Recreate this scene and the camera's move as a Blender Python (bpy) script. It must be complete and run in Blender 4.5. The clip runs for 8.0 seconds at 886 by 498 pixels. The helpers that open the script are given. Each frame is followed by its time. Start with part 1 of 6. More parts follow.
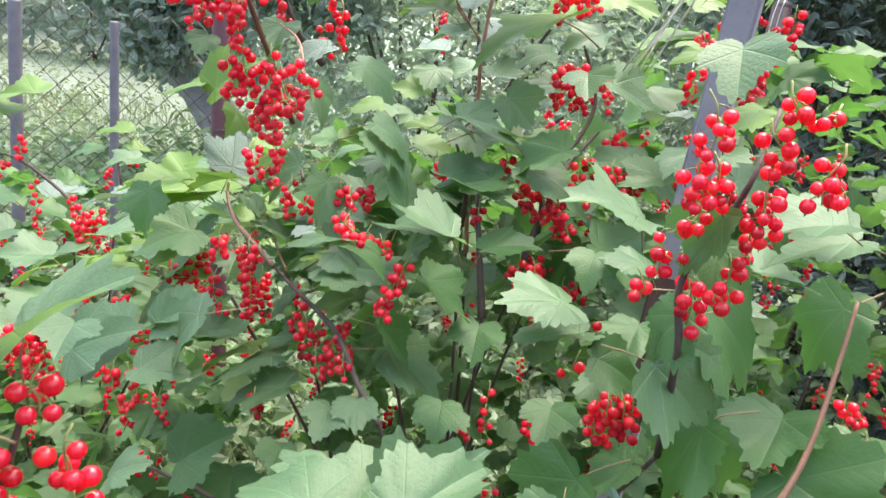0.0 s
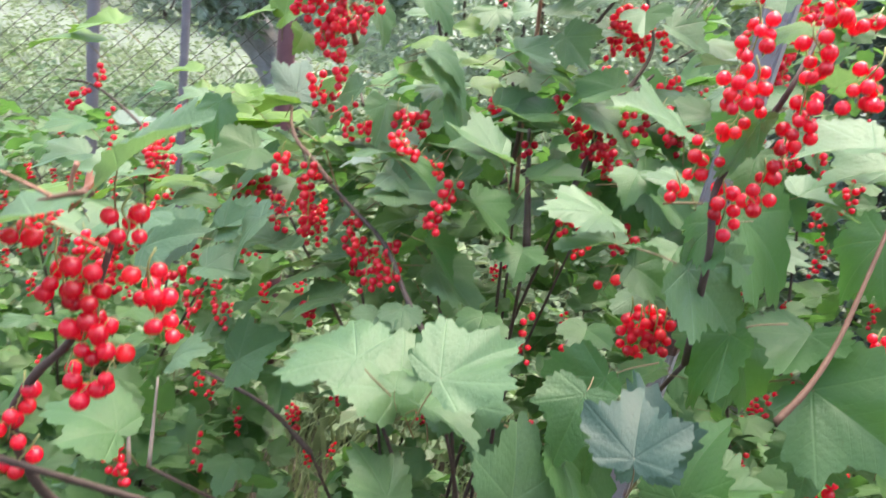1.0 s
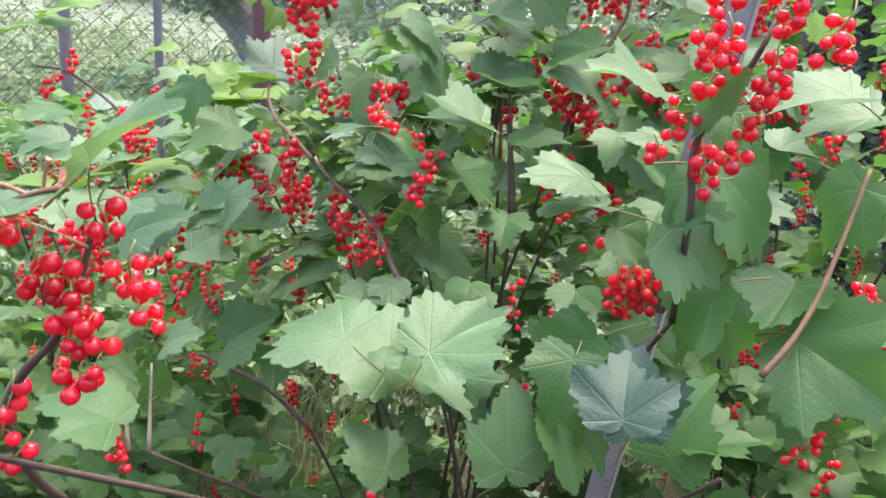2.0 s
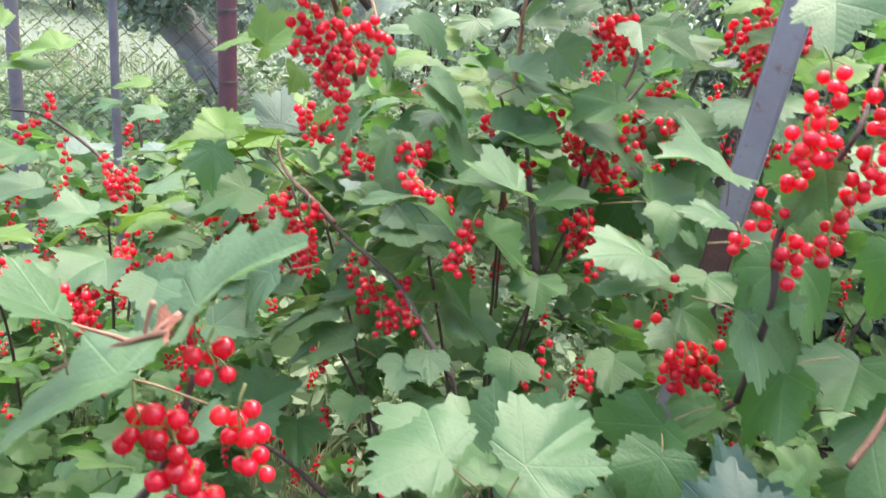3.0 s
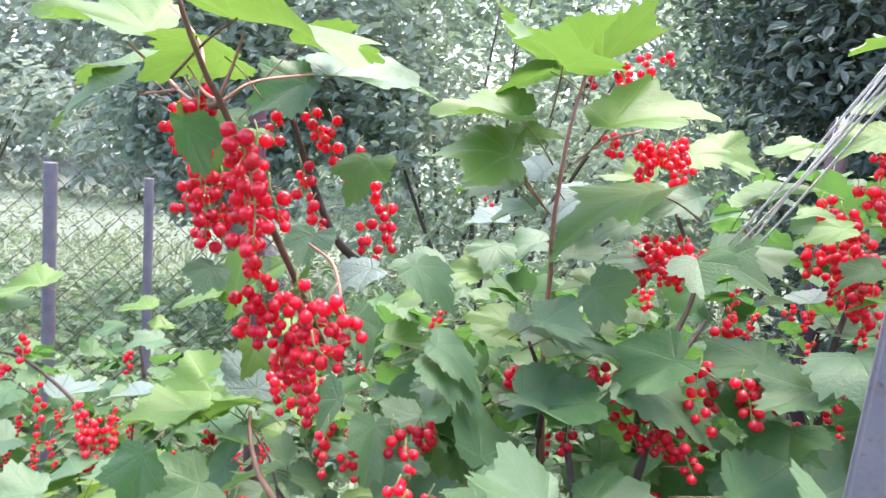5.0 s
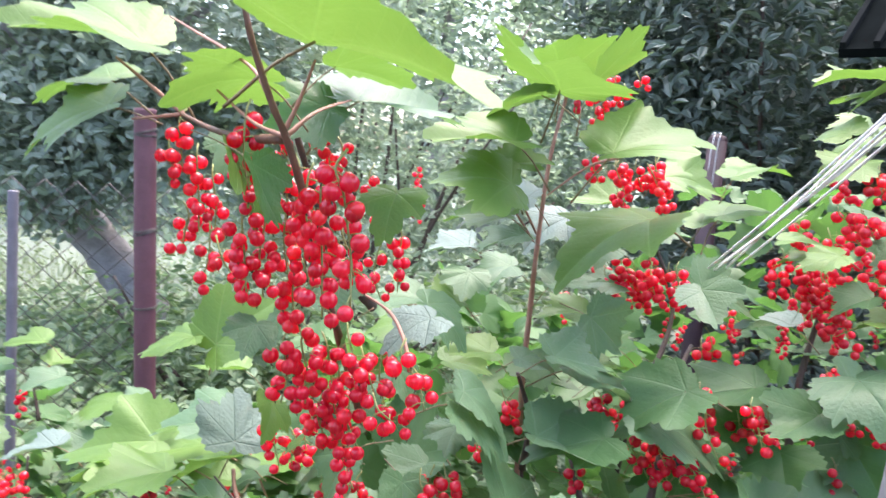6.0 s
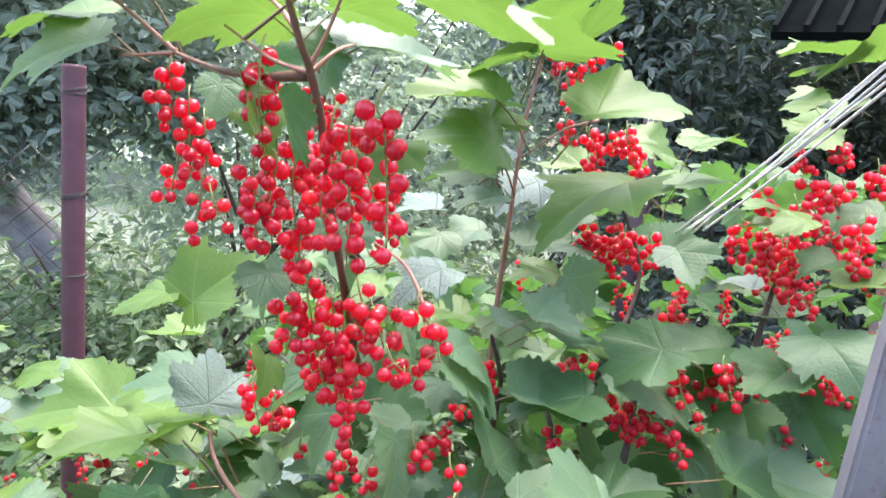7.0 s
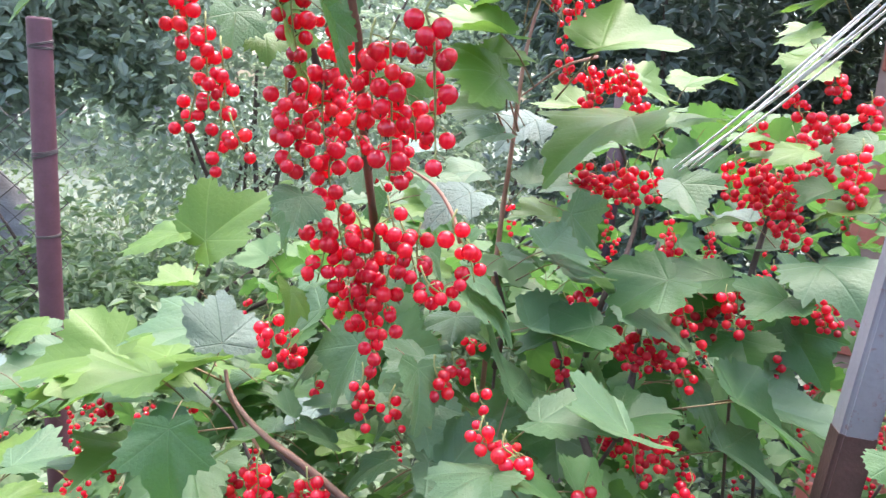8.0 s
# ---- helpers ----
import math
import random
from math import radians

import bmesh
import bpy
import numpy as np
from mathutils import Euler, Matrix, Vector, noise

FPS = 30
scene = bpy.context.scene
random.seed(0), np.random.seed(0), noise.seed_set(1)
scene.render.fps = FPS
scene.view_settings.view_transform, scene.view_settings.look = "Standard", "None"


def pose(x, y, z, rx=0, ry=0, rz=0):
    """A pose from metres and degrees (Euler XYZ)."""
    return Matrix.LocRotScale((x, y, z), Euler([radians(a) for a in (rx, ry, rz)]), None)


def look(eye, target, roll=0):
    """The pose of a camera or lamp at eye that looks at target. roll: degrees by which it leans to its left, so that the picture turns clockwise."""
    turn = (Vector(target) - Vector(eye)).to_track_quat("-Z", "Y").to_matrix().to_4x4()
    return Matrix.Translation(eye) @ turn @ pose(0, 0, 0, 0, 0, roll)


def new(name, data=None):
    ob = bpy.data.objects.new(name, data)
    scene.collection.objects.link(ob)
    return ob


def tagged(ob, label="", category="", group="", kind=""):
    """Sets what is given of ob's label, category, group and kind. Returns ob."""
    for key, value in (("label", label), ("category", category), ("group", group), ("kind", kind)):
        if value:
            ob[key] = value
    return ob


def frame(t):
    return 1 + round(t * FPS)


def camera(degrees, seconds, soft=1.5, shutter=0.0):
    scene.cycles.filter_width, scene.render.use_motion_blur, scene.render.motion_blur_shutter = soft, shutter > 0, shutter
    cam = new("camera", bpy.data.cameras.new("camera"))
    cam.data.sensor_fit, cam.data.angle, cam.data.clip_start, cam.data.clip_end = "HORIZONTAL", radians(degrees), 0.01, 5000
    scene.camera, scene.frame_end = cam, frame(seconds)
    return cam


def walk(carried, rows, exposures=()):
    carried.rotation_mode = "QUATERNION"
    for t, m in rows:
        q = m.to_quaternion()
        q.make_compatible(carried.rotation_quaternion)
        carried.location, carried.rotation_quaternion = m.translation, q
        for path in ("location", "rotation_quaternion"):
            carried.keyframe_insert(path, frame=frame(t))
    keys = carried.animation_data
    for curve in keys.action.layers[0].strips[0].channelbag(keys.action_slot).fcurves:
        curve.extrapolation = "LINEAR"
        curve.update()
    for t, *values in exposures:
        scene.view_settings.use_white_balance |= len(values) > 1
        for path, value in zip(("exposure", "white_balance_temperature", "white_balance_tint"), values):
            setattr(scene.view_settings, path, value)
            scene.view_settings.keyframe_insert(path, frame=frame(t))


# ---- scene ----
cam = camera(61.5, 8.0, soft=1.4, shutter=0.4)
PATH = [
    (0, (0.056, 0.031, 1.326), (0.092, 1.944, 0.743), 8.0),
    (0.5, (0.046, 0.006, 1.323), (0.117, 1.902, 0.69), 8.2),
    (1, (0.067, -0.01, 1.292), (-0.024, 1.873, 0.624), 10.0),
    (1.2, (0.078, -0.015, 1.282), (-0.061, 1.855, 0.586), 9.6),
    (2.3, (0.059, 0.001, 1.307), (0.069, 1.852, 0.55), 5.7),
    (2.5, (0.041, 0.013, 1.314), (0.093, 1.862, 0.553), 5.3),
    (3, (-0.007, 0.024, 1.325), (0.077, 1.893, 0.618), 7.6),
    (3.5, (-0.024, 0.042, 1.347), (0.028, 1.948, 0.743), 7.0),
    (4, (-0.005, 0.095, 1.363), (-0.044, 2.035, 0.877), 6.1),
    (4.5, (0.033, 0.163, 1.364), (-0.087, 2.13, 1.026), 6.4),
    (4.7, (0.035, 0.177, 1.365), (-0.106, 2.146, 1.049), 5.4),
    (5.8, (-0.07, 0.229, 1.38), (0.099, 2.208, 1.148), 4.0),
    (6, (-0.082, 0.234, 1.376), (0.175, 2.203, 1.133), 5.0),
    (6.5, (-0.112, 0.245, 1.366), (0.29, 2.186, 1.099), 7.1),
    (7, (-0.121, 0.246, 1.359), (0.336, 2.172, 1.07), 6.5),
    (7.5, (-0.141, 0.244, 1.331), (0.339, 2.149, 0.956), 6.4),
    (8, (-0.149, 0.248, 1.339), (0.395, 2.134, 0.953), 5.7),
]
EXPOSURES = [(0, 2.54, 6950, 6), (3, 2.56, 6850, 7), (4.5, 2.64, 6420, 15), (8, 2.66, 6420, 13)]
walk(cam, [(t, look(eye, target, roll)) for t, eye, target, roll in PATH], EXPOSURES)

# ---- light ----
world = bpy.data.worlds.new("sky")
scene.world = world
world.use_nodes = True
wn = world.node_tree.nodes
sky = wn.new("ShaderNodeTexSky")
sky.sky_type, sky.sun_disc = "NISHITA", False
SUN_HEIGHT, SUN_TURN = 74.0, 25.0
sky.sun_elevation, sky.sun_rotation = radians(SUN_HEIGHT), radians(SUN_TURN)
sky.air_density, sky.dust_density, sky.ozone_density = 1.0, 4.0, 1.0
world.node_tree.links.new(sky.outputs[0], wn["Background"].inputs[0])
wn["Background"].inputs[1].default_value = 0.15
sun_data = bpy.data.lights.new("sun", "SUN")
sun_data.energy, sun_data.angle, sun_data.color = 0.9, radians(60), (1.0, 0.97, 0.93)
sun = new("sun", sun_data)
sun.matrix_world = look((0, 0, 0), (-math.sin(radians(SUN_TURN)), -math.cos(radians(SUN_TURN)), -math.tan(radians(SUN_HEIGHT))))


# ---- materials ----
def nodes_of(name):
    m = bpy.data.materials.new(name)
    m.use_nodes = True
    nt = m.node_tree
    return m, nt, nt.nodes["Principled BSDF"], nt.nodes["Material Output"]


def math_node(nt, op, a, b=None, clamp=False):
    n = nt.nodes.new("ShaderNodeMath")
    n.operation, n.use_clamp = op, clamp
    for i, v in enumerate((a, b)):
        if v is None:
            continue
        if isinstance(v, (int, float)):
            n.inputs[i].default_value = v
        else:
            nt.links.new(v, n.inputs[i])
    return n.outputs[0]


def ramp(nt, fac, *stops):
    r = nt.nodes.new("ShaderNodeValToRGB")
    while len(r.color_ramp.elements) < len(stops):
        r.color_ramp.elements.new(0.5)
    for e, (p, c) in zip(r.color_ramp.elements, stops):
        e.position, e.color = p, (*c, 1)
    nt.links.new(fac, r.inputs[0])
    return r.outputs[0]


def noise_node(nt, scale, detail=4.0, space="Object", rough=0.55):
    tc = nt.nodes.new("ShaderNodeTexCoord")
    n = nt.nodes.new("ShaderNodeTexNoise")
    n.inputs["Scale"].default_value, n.inputs["Detail"].default_value, n.inputs["Roughness"].default_value = scale, detail, rough
    nt.links.new(tc.outputs[space], n.inputs["Vector"])
    return n.outputs["Fac"]


def mix_rgb(nt, fac, a, b, kind="MIX"):
    n = nt.nodes.new("ShaderNodeMix")
    n.data_type, n.blend_type = "RGBA", kind
    for i, v in ((0, fac), (6, a), (7, b)):
        if isinstance(v, (int, float)):
            n.inputs[i].default_value = v
        elif isinstance(v, tuple):
            n.inputs[i].default_value = (*v, 1)
        else:
            nt.links.new(v, n.inputs[i])
    return n.outputs[2]


def bump(nt, bsdf, height, strength, dist):
    b = nt.nodes.new("ShaderNodeBump")
    b.inputs["Strength"].default_value, b.inputs["Distance"].default_value = strength, dist
    nt.links.new(height, b.inputs["Height"])
    nt.links.new(b.outputs[0], bsdf.inputs["Normal"])
    return b.outputs[0]


def leafy(name, low, high, vein, rough, through_colour, share, relief, island=False, vein_share=0.26):
    """A leaf blade: palmate veins from the blade's own coordinates, two scales of mottling, light that shines through."""
    m, nt, bsdf, out = nodes_of(name)
    uv = nt.nodes.new("ShaderNodeUVMap")
    sep = nt.nodes.new("ShaderNodeSeparateXYZ")
    nt.links.new(uv.outputs[0], sep.inputs[0])
    across, along = sep.outputs[0], sep.outputs[1]
    main = math_node(nt, "SUBTRACT", 1.0, math_node(nt, "DIVIDE", across, 0.016), True)
    ladder = math_node(nt, "FRACT", math_node(nt, "MULTIPLY", math_node(nt, "SUBTRACT", along, math_node(nt, "MULTIPLY", across, 0.9)), 8.5))
    off = math_node(nt, "ABSOLUTE", math_node(nt, "SUBTRACT", ladder, 0.5))
    side = math_node(nt, "MULTIPLY", math_node(nt, "SUBTRACT", off, 0.43), 14.0, True)
    veins = math_node(nt, "MAXIMUM", main, math_node(nt, "MULTIPLY", side, 0.30))
    info = nt.nodes.new("ShaderNodeNewGeometry" if island else "ShaderNodeObjectInfo")
    rnd = info.outputs["Random Per Island"] if island else info.outputs["Random"]
    patch = noise_node(nt, 3.5 if not island else 25.0, 5.0)
    fac = math_node(nt, "ADD", math_node(nt, "MULTIPLY", rnd, 0.6), math_node(nt, "MULTIPLY", math_node(nt, "SUBTRACT", patch, 0.32), 1.05), True)
    base = ramp(nt, fac, (0.0, low), (1.0, high))
    fine = noise_node(nt, 40.0 if not island else 220.0, 2.0)
    base = mix_rgb(nt, math_node(nt, "MULTIPLY", math_node(nt, "GREATER_THAN", fine, 0.72), 0.22), base, (0.16, 0.12, 0.04))
    base = mix_rgb(nt, math_node(nt, "MULTIPLY", veins, vein_share), base, vein)
    nt.links.new(base, bsdf.inputs["Base Color"])
    bsdf.inputs["Roughness"].default_value = rough
    bsdf.inputs["Specular IOR Level"].default_value = 0.36
    rug = noise_node(nt, 22.0 if not island else 140.0, 3.0)
    height = math_node(nt, "ADD", math_node(nt, "MULTIPLY", math_node(nt, "COSINE", math_node(nt, "MULTIPLY", off, 6.28)), 0.04), math_node(nt, "MULTIPLY", rug, 0.8))
    height = math_node(nt, "SUBTRACT", height, math_node(nt, "MULTIPLY", veins, 0.45))
    norm = bump(nt, bsdf, height, relief * 0.42, 0.0016)
    tr = nt.nodes.new("ShaderNodeBsdfTranslucent")
    nt.links.new(mix_rgb(nt, 0.8, base, through_colour), tr.inputs[0])
    nt.links.new(norm, tr.inputs["Normal"])
    mx = nt.nodes.new("ShaderNodeMixShader")
    mx.inputs[0].default_value = share
    nt.links.new(bsdf.outputs[0], mx.inputs[1])
    nt.links.new(tr.outputs[0], mx.inputs[2])
    nt.links.new(mx.outputs[0], out.inputs[0])
    return m


LEAF_MATS = {
    "g": leafy("green_leaf", (0.034, 0.088, 0.031), (0.080, 0.156, 0.060), (0.14, 0.25, 0.10), 0.45, (0.14, 0.36, 0.05), 0.37, 0.75),
    # lighter copy of the green leaf, also standing in for stronger light
    "l": leafy("pale_lit_green_leaf", (0.060, 0.122, 0.058), (0.118, 0.194, 0.100), (0.19, 0.30, 0.16), 0.42, (0.22, 0.38, 0.11), 0.32, 0.95, vein_share=0.34),
    "y": leafy("young_leaf", (0.070, 0.144, 0.024), (0.122, 0.204, 0.043), (0.23, 0.34, 0.11), 0.46, (0.20, 0.37, 0.055), 0.31, 0.6),
    # underside colour, put on flat upper sides too as a painted sheen
    "p": leafy("underside_and_sheen_leaf", (0.125, 0.175, 0.148), (0.190, 0.245, 0.214), (0.075, 0.115, 0.088), 0.60, (0.22, 0.34, 0.14), 0.22, 1.6, vein_share=0.75),
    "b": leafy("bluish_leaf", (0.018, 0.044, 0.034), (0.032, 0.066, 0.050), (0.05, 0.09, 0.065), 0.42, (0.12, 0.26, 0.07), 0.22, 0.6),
    "r": leafy("withered_leaf", (0.320, 0.120, 0.080), (0.560, 0.250, 0.170), (0.36, 0.20, 0.13), 0.7, (0.40, 0.16, 0.09), 0.3, 1.0),
}
FOLIAGE = leafy("inner_leaf", (0.040, 0.096, 0.034), (0.124, 0.208, 0.080), (0.14, 0.24, 0.10), 0.5, (0.15, 0.34, 0.06), 0.34, 0.5, island=True)


def cover(name, low, high, shine, share, rough=0.55):
    """Leaves of the weeds, shrubs and trees: colour differs from leaf to leaf."""
    m, nt, bsdf, out = nodes_of(name)
    geo = nt.nodes.new("ShaderNodeNewGeometry")
    patch = noise_node(nt, 1.3, 3.0)
    fac = math_node(nt, "ADD", math_node(nt, "MULTIPLY", geo.outputs["Random Per Island"], 0.75), math_node(nt, "MULTIPLY", math_node(nt, "SUBTRACT", patch, 0.35), 0.6), True)
    base = ramp(nt, fac, (0.0, low), (0.8, high), (1.0, tuple(min(1, c * 1.35) for c in high)))
    nt.links.new(base, bsdf.inputs["Base Color"])
    bsdf.inputs["Roughness"].default_value = rough
    bump(nt, bsdf, noise_node(nt, 90.0, 2.0), 0.3, 0.002)
    tr = nt.nodes.new("ShaderNodeBsdfTranslucent")
    nt.links.new(mix_rgb(nt, 0.7, base, shine), tr.inputs[0])
    mx = nt.nodes.new("ShaderNodeMixShader")
    mx.inputs[0].default_value = share
    nt.links.new(bsdf.outputs[0], mx.inputs[1])
    nt.links.new(tr.outputs[0], mx.inputs[2])
    nt.links.new(mx.outputs[0], out.inputs[0])
    return m


WEED = cover("weed_leaf", (0.040, 0.072, 0.036), (0.250, 0.325, 0.195), (0.22, 0.38, 0.10), 0.36)
GRASS = cover("grass_blade", (0.080, 0.118, 0.062), (0.200, 0.250, 0.150), (0.32, 0.40, 0.18), 0.38)
# distance haze is mixed into this leaf colour: paler and greyer
HAZED_SHRUB = cover("hazed_shrub_leaf", (0.135, 0.185, 0.128), (0.400, 0.470, 0.370), (0.38, 0.50, 0.28), 0.45, 0.5)
DARK_SHRUB = cover("dark_shrub_leaf", (0.042, 0.062, 0.050), (0.150, 0.190, 0.160), (0.08, 0.16, 0.05), 0.18, 0.55)
# apple and far leaves are paled and greyed for haze as well
HAZED_APPLE = cover("hazed_apple_leaf", (0.115, 0.156, 0.120), (0.370, 0.425, 0.350), (0.30, 0.40, 0.22), 0.42)
HAZED_FAR = cover("hazed_far_leaf", (0.190, 0.230, 0.185), (0.360, 0.405, 0.340), (0.34, 0.43, 0.28), 0.40)


def plain(name, low, high, scale, rough, metal=0.0, relief=0.2, depth=0.002, detail=6.0, spots=None):
    m, nt, bsdf, out = nodes_of(name)
    a = noise_node(nt, scale, detail)
    b = noise_node(nt, scale * 9, 3.0)
    fac = math_node(nt, "ADD", math_node(nt, "MULTIPLY", math_node(nt, "SUBTRACT", a, 0.25), 1.4), math_node(nt, "MULTIPLY", math_node(nt, "SUBTRACT", b, 0.5), 0.5), True)
    col = ramp(nt, fac, (0.0, low), (1.0, high))
    if spots:
        c = noise_node(nt, scale * 2.3, 8.0, rough=0.7)
        col = mix_rgb(nt, math_node(nt, "MULTIPLY", math_node(nt, "SUBTRACT", c, 0.58), 9.0, True), col, spots)
    nt.links.new(col, bsdf.inputs["Base Color"])
    bsdf.inputs["Roughness"].default_value, bsdf.inputs["Metallic"].default_value = rough, metal
    bump(nt, bsdf, math_node(nt, "ADD", a, math_node(nt, "MULTIPLY", b, 0.5)), relief, depth)
    return m


BARKS = {
    "young": plain("young_shoot", (0.300, 0.135, 0.095), (0.480, 0.255, 0.185), 60, 0.6),
    "dark": plain("old_bark", (0.045, 0.030, 0.025), (0.130, 0.085, 0.070), 70, 0.75, relief=0.5),
    "red": plain("red_brown_bark", (0.110, 0.052, 0.032), (0.210, 0.110, 0.068), 60, 0.65, relief=0.4),
    "dry": plain("dry_stalk", (0.240, 0.180, 0.150), (0.400, 0.330, 0.280), 80, 0.8),
}
STALK = plain("berry_stalk", (0.180, 0.210, 0.060), (0.340, 0.330, 0.130), 120, 0.6)
PETIOLE = plain("leaf_stalk", (0.170, 0.110, 0.055), (0.250, 0.200, 0.090), 60, 0.6)


def berry_material():
    m, nt, bsdf, out = nodes_of("red_currant_skin")
    info = nt.nodes.new("ShaderNodeObjectInfo")
    base = ramp(nt, info.outputs["Random"], (0.0, (0.42, 0.004, 0.022)), (0.35, (0.68, 0.009, 0.046)), (0.85, (0.86, 0.015, 0.066)), (1.0, (0.92, 0.042, 0.058)))
    uv = nt.nodes.new("ShaderNodeUVMap")
    sep = nt.nodes.new("ShaderNodeSeparateXYZ")
    nt.links.new(uv.outputs[0], sep.inputs[0])
    stripe = math_node(nt, "POWER", math_node(nt, "ABSOLUTE", math_node(nt, "COSINE", math_node(nt, "MULTIPLY", sep.outputs[0], 31.4))), 9.0)
    base = mix_rgb(nt, math_node(nt, "MULTIPLY", stripe, 0.16), base, (0.80, 0.16, 0.13))
    nt.links.new(base, bsdf.inputs["Base Color"])
    bsdf.inputs["Roughness"].default_value = 0.13
    bsdf.inputs["Specular IOR Level"].default_value = 0.9
    bsdf.inputs["Coat Weight"].default_value = 0.35
    bsdf.inputs["Coat Roughness"].default_value = 0.08
    tr = nt.nodes.new("ShaderNodeBsdfTranslucent")
    tr.inputs[0].default_value = (1.0, 0.024, 0.100, 1)
    mx = nt.nodes.new("ShaderNodeMixShader")
    mx.inputs[0].default_value = 0.50
    nt.links.new(bsdf.outputs[0], mx.inputs[1])
    nt.links.new(tr.outputs[0], mx.inputs[2])
    nt.links.new(mx.outputs[0], out.inputs[0])
    return m


BERRY = berry_material()
CALYX = plain("dry_calyx", (0.050, 0.025, 0.015), (0.160, 0.090, 0.050), 300, 0.85)
GREY_PAINT = plain("grey_painted_steel", (0.215, 0.200, 0.225), (0.310, 0.292, 0.318), 30, 0.55, relief=0.25, spots=(0.20, 0.085, 0.070))
RED_PAINT = plain("dark_red_primer", (0.100, 0.036, 0.046), (0.165, 0.070, 0.086), 22, 0.6, relief=0.3, spots=(0.10, 0.045, 0.035))
STEEL_POST = plain("weathered_steel", (0.130, 0.115, 0.135), (0.240, 0.215, 0.240), 25, 0.65, relief=0.4)
MAROON = plain("maroon_paint", (0.026, 0.010, 0.015), (0.050, 0.022, 0.030), 22, 0.6, relief=0.3)
RUST = plain("rusted_steel", (0.060, 0.030, 0.026), (0.150, 0.072, 0.062), 40, 0.75, relief=0.5)
WIRE = plain("rusty_wire", (0.075, 0.060, 0.055), (0.180, 0.150, 0.140), 40, 0.6, metal=0.4)
TWINE = plain("white_twine", (0.74, 0.73, 0.72), (0.88, 0.87, 0.86), 200, 0.8, relief=0.6)
TRUNK = plain("apple_bark", (0.220, 0.200, 0.205), (0.520, 0.480, 0.490), 14, 0.85, relief=0.9, depth=0.02)
ROOFING = plain("dark_roof_sheet", (0.004, 0.005, 0.005), (0.010, 0.012, 0.012), 6, 0.9, relief=0.2)
ROOFING.node_tree.nodes["Principled BSDF"].inputs["Specular IOR Level"].default_value = 0.0
ROOF_RIB = plain("roof_rib", (0.010, 0.011, 0.011), (0.020, 0.022, 0.022), 10, 1.0)
ROOF_RIB.node_tree.nodes["Principled BSDF"].inputs["Specular IOR Level"].default_value = 0.0
PLANK = plain("light_block_plank", (0.130, 0.110, 0.095), (0.240, 0.210, 0.180), 5, 0.85, relief=0.4)
BRICK = plain("red_brick", (0.320, 0.090, 0.060), (0.480, 0.160, 0.110), 30, 0.85, relief=0.6, depth=0.004)
MORTAR = plain("mortar", (0.260, 0.160, 0.130), (0.360, 0.240, 0.200), 40, 0.9)


def soil_material():
    m, nt, bsdf, out = nodes_of("garden_soil_and_grass")
    a = noise_node(nt, 1.7, 8.0)
    b = noise_node(nt, 0.12, 5.0)
    soil = ramp(nt, a, (0.3, (0.018, 0.014, 0.010)), (0.7, (0.045, 0.036, 0.027)))
    grass = ramp(nt, a, (0.3, (0.090, 0.118, 0.085)), (0.7, (0.165, 0.195, 0.150)))
    tc = nt.nodes.new("ShaderNodeTexCoord")
    sep = nt.nodes.new("ShaderNodeSeparateXYZ")
    nt.links.new(tc.outputs["Object"], sep.inputs[0])
    edge = math_node(nt, "ADD", sep.outputs[1], math_node(nt, "MULTIPLY", a, 1.5))
    lawn = math_node(nt, "MULTIPLY", math_node(nt, "SUBTRACT", edge, 2.9), 1.4, True)
    nt.links.new(mix_rgb(nt, lawn, soil, mix_rgb(nt, b, grass, (0.155, 0.18, 0.142))), bsdf.inputs["Base Color"])
    bsdf.inputs["Roughness"].default_value = 0.95
    bump(nt, bsdf, a, 0.8, 0.05)
    return m


SOIL = soil_material()


# ---- building helpers ----
def mesh_ob(name, verts, faces, mats, parent=None, label="", uvs=None, slots=None, smooth=True):
    me = bpy.data.meshes.new(name)
    me.from_pydata(verts, [], faces)
    for m in (mats if isinstance(mats, (list, tuple)) else [mats]):
        me.materials.append(m)
    if uvs is not None:
        me.uv_layers.new(name="UVMap").data.foreach_set("uv", np.asarray(uvs, dtype=np.float32).ravel())
    if slots is not None:
        me.polygons.foreach_set("material_index", slots)
    if smooth:
        me.polygons.foreach_set("use_smooth", [True] * len(me.polygons))
    me.update()
    ob = new(name, me)
    if parent:
        ob.parent = parent
    if label:
        tagged(ob, label)
    return ob


def part(name, bm, material, parent, label=""):
    me = bpy.data.meshes.new(name)
    bm.to_mesh(me)
    bm.free()
    me.materials.append(material)
    ob = new(name, me)
    ob.parent = parent
    return tagged(ob, label) if label else ob


def thing(name, label, category, group="", at=(0, 0, 0)):
    ob = new(name)
    ob.location = at
    ob.empty_display_size = 0.1
    return tagged(ob, label, category, group)


def smooth_line(points, steps=6):
    """Points along a smooth curve through the given ones."""
    p = [np.array(q, float) for q in points]
    if len(p) == 2:
        return [p[0] + (p[1] - p[0]) * i / steps for i in range(steps + 1)]
    p = [2 * p[0] - p[1]] + p + [2 * p[-1] - p[-2]]
    line = []
    for i in range(1, len(p) - 2):
        a, b, c, d = p[i - 1:i + 3]
        for k in range(steps):
            t = k / steps
            line.append(0.5 * (2 * b + (c - a) * t + (2 * a - 5 * b + 4 * c - d) * t * t + (3 * b - a - 3 * c + d) * t ** 3))
    return line + [p[-2]]


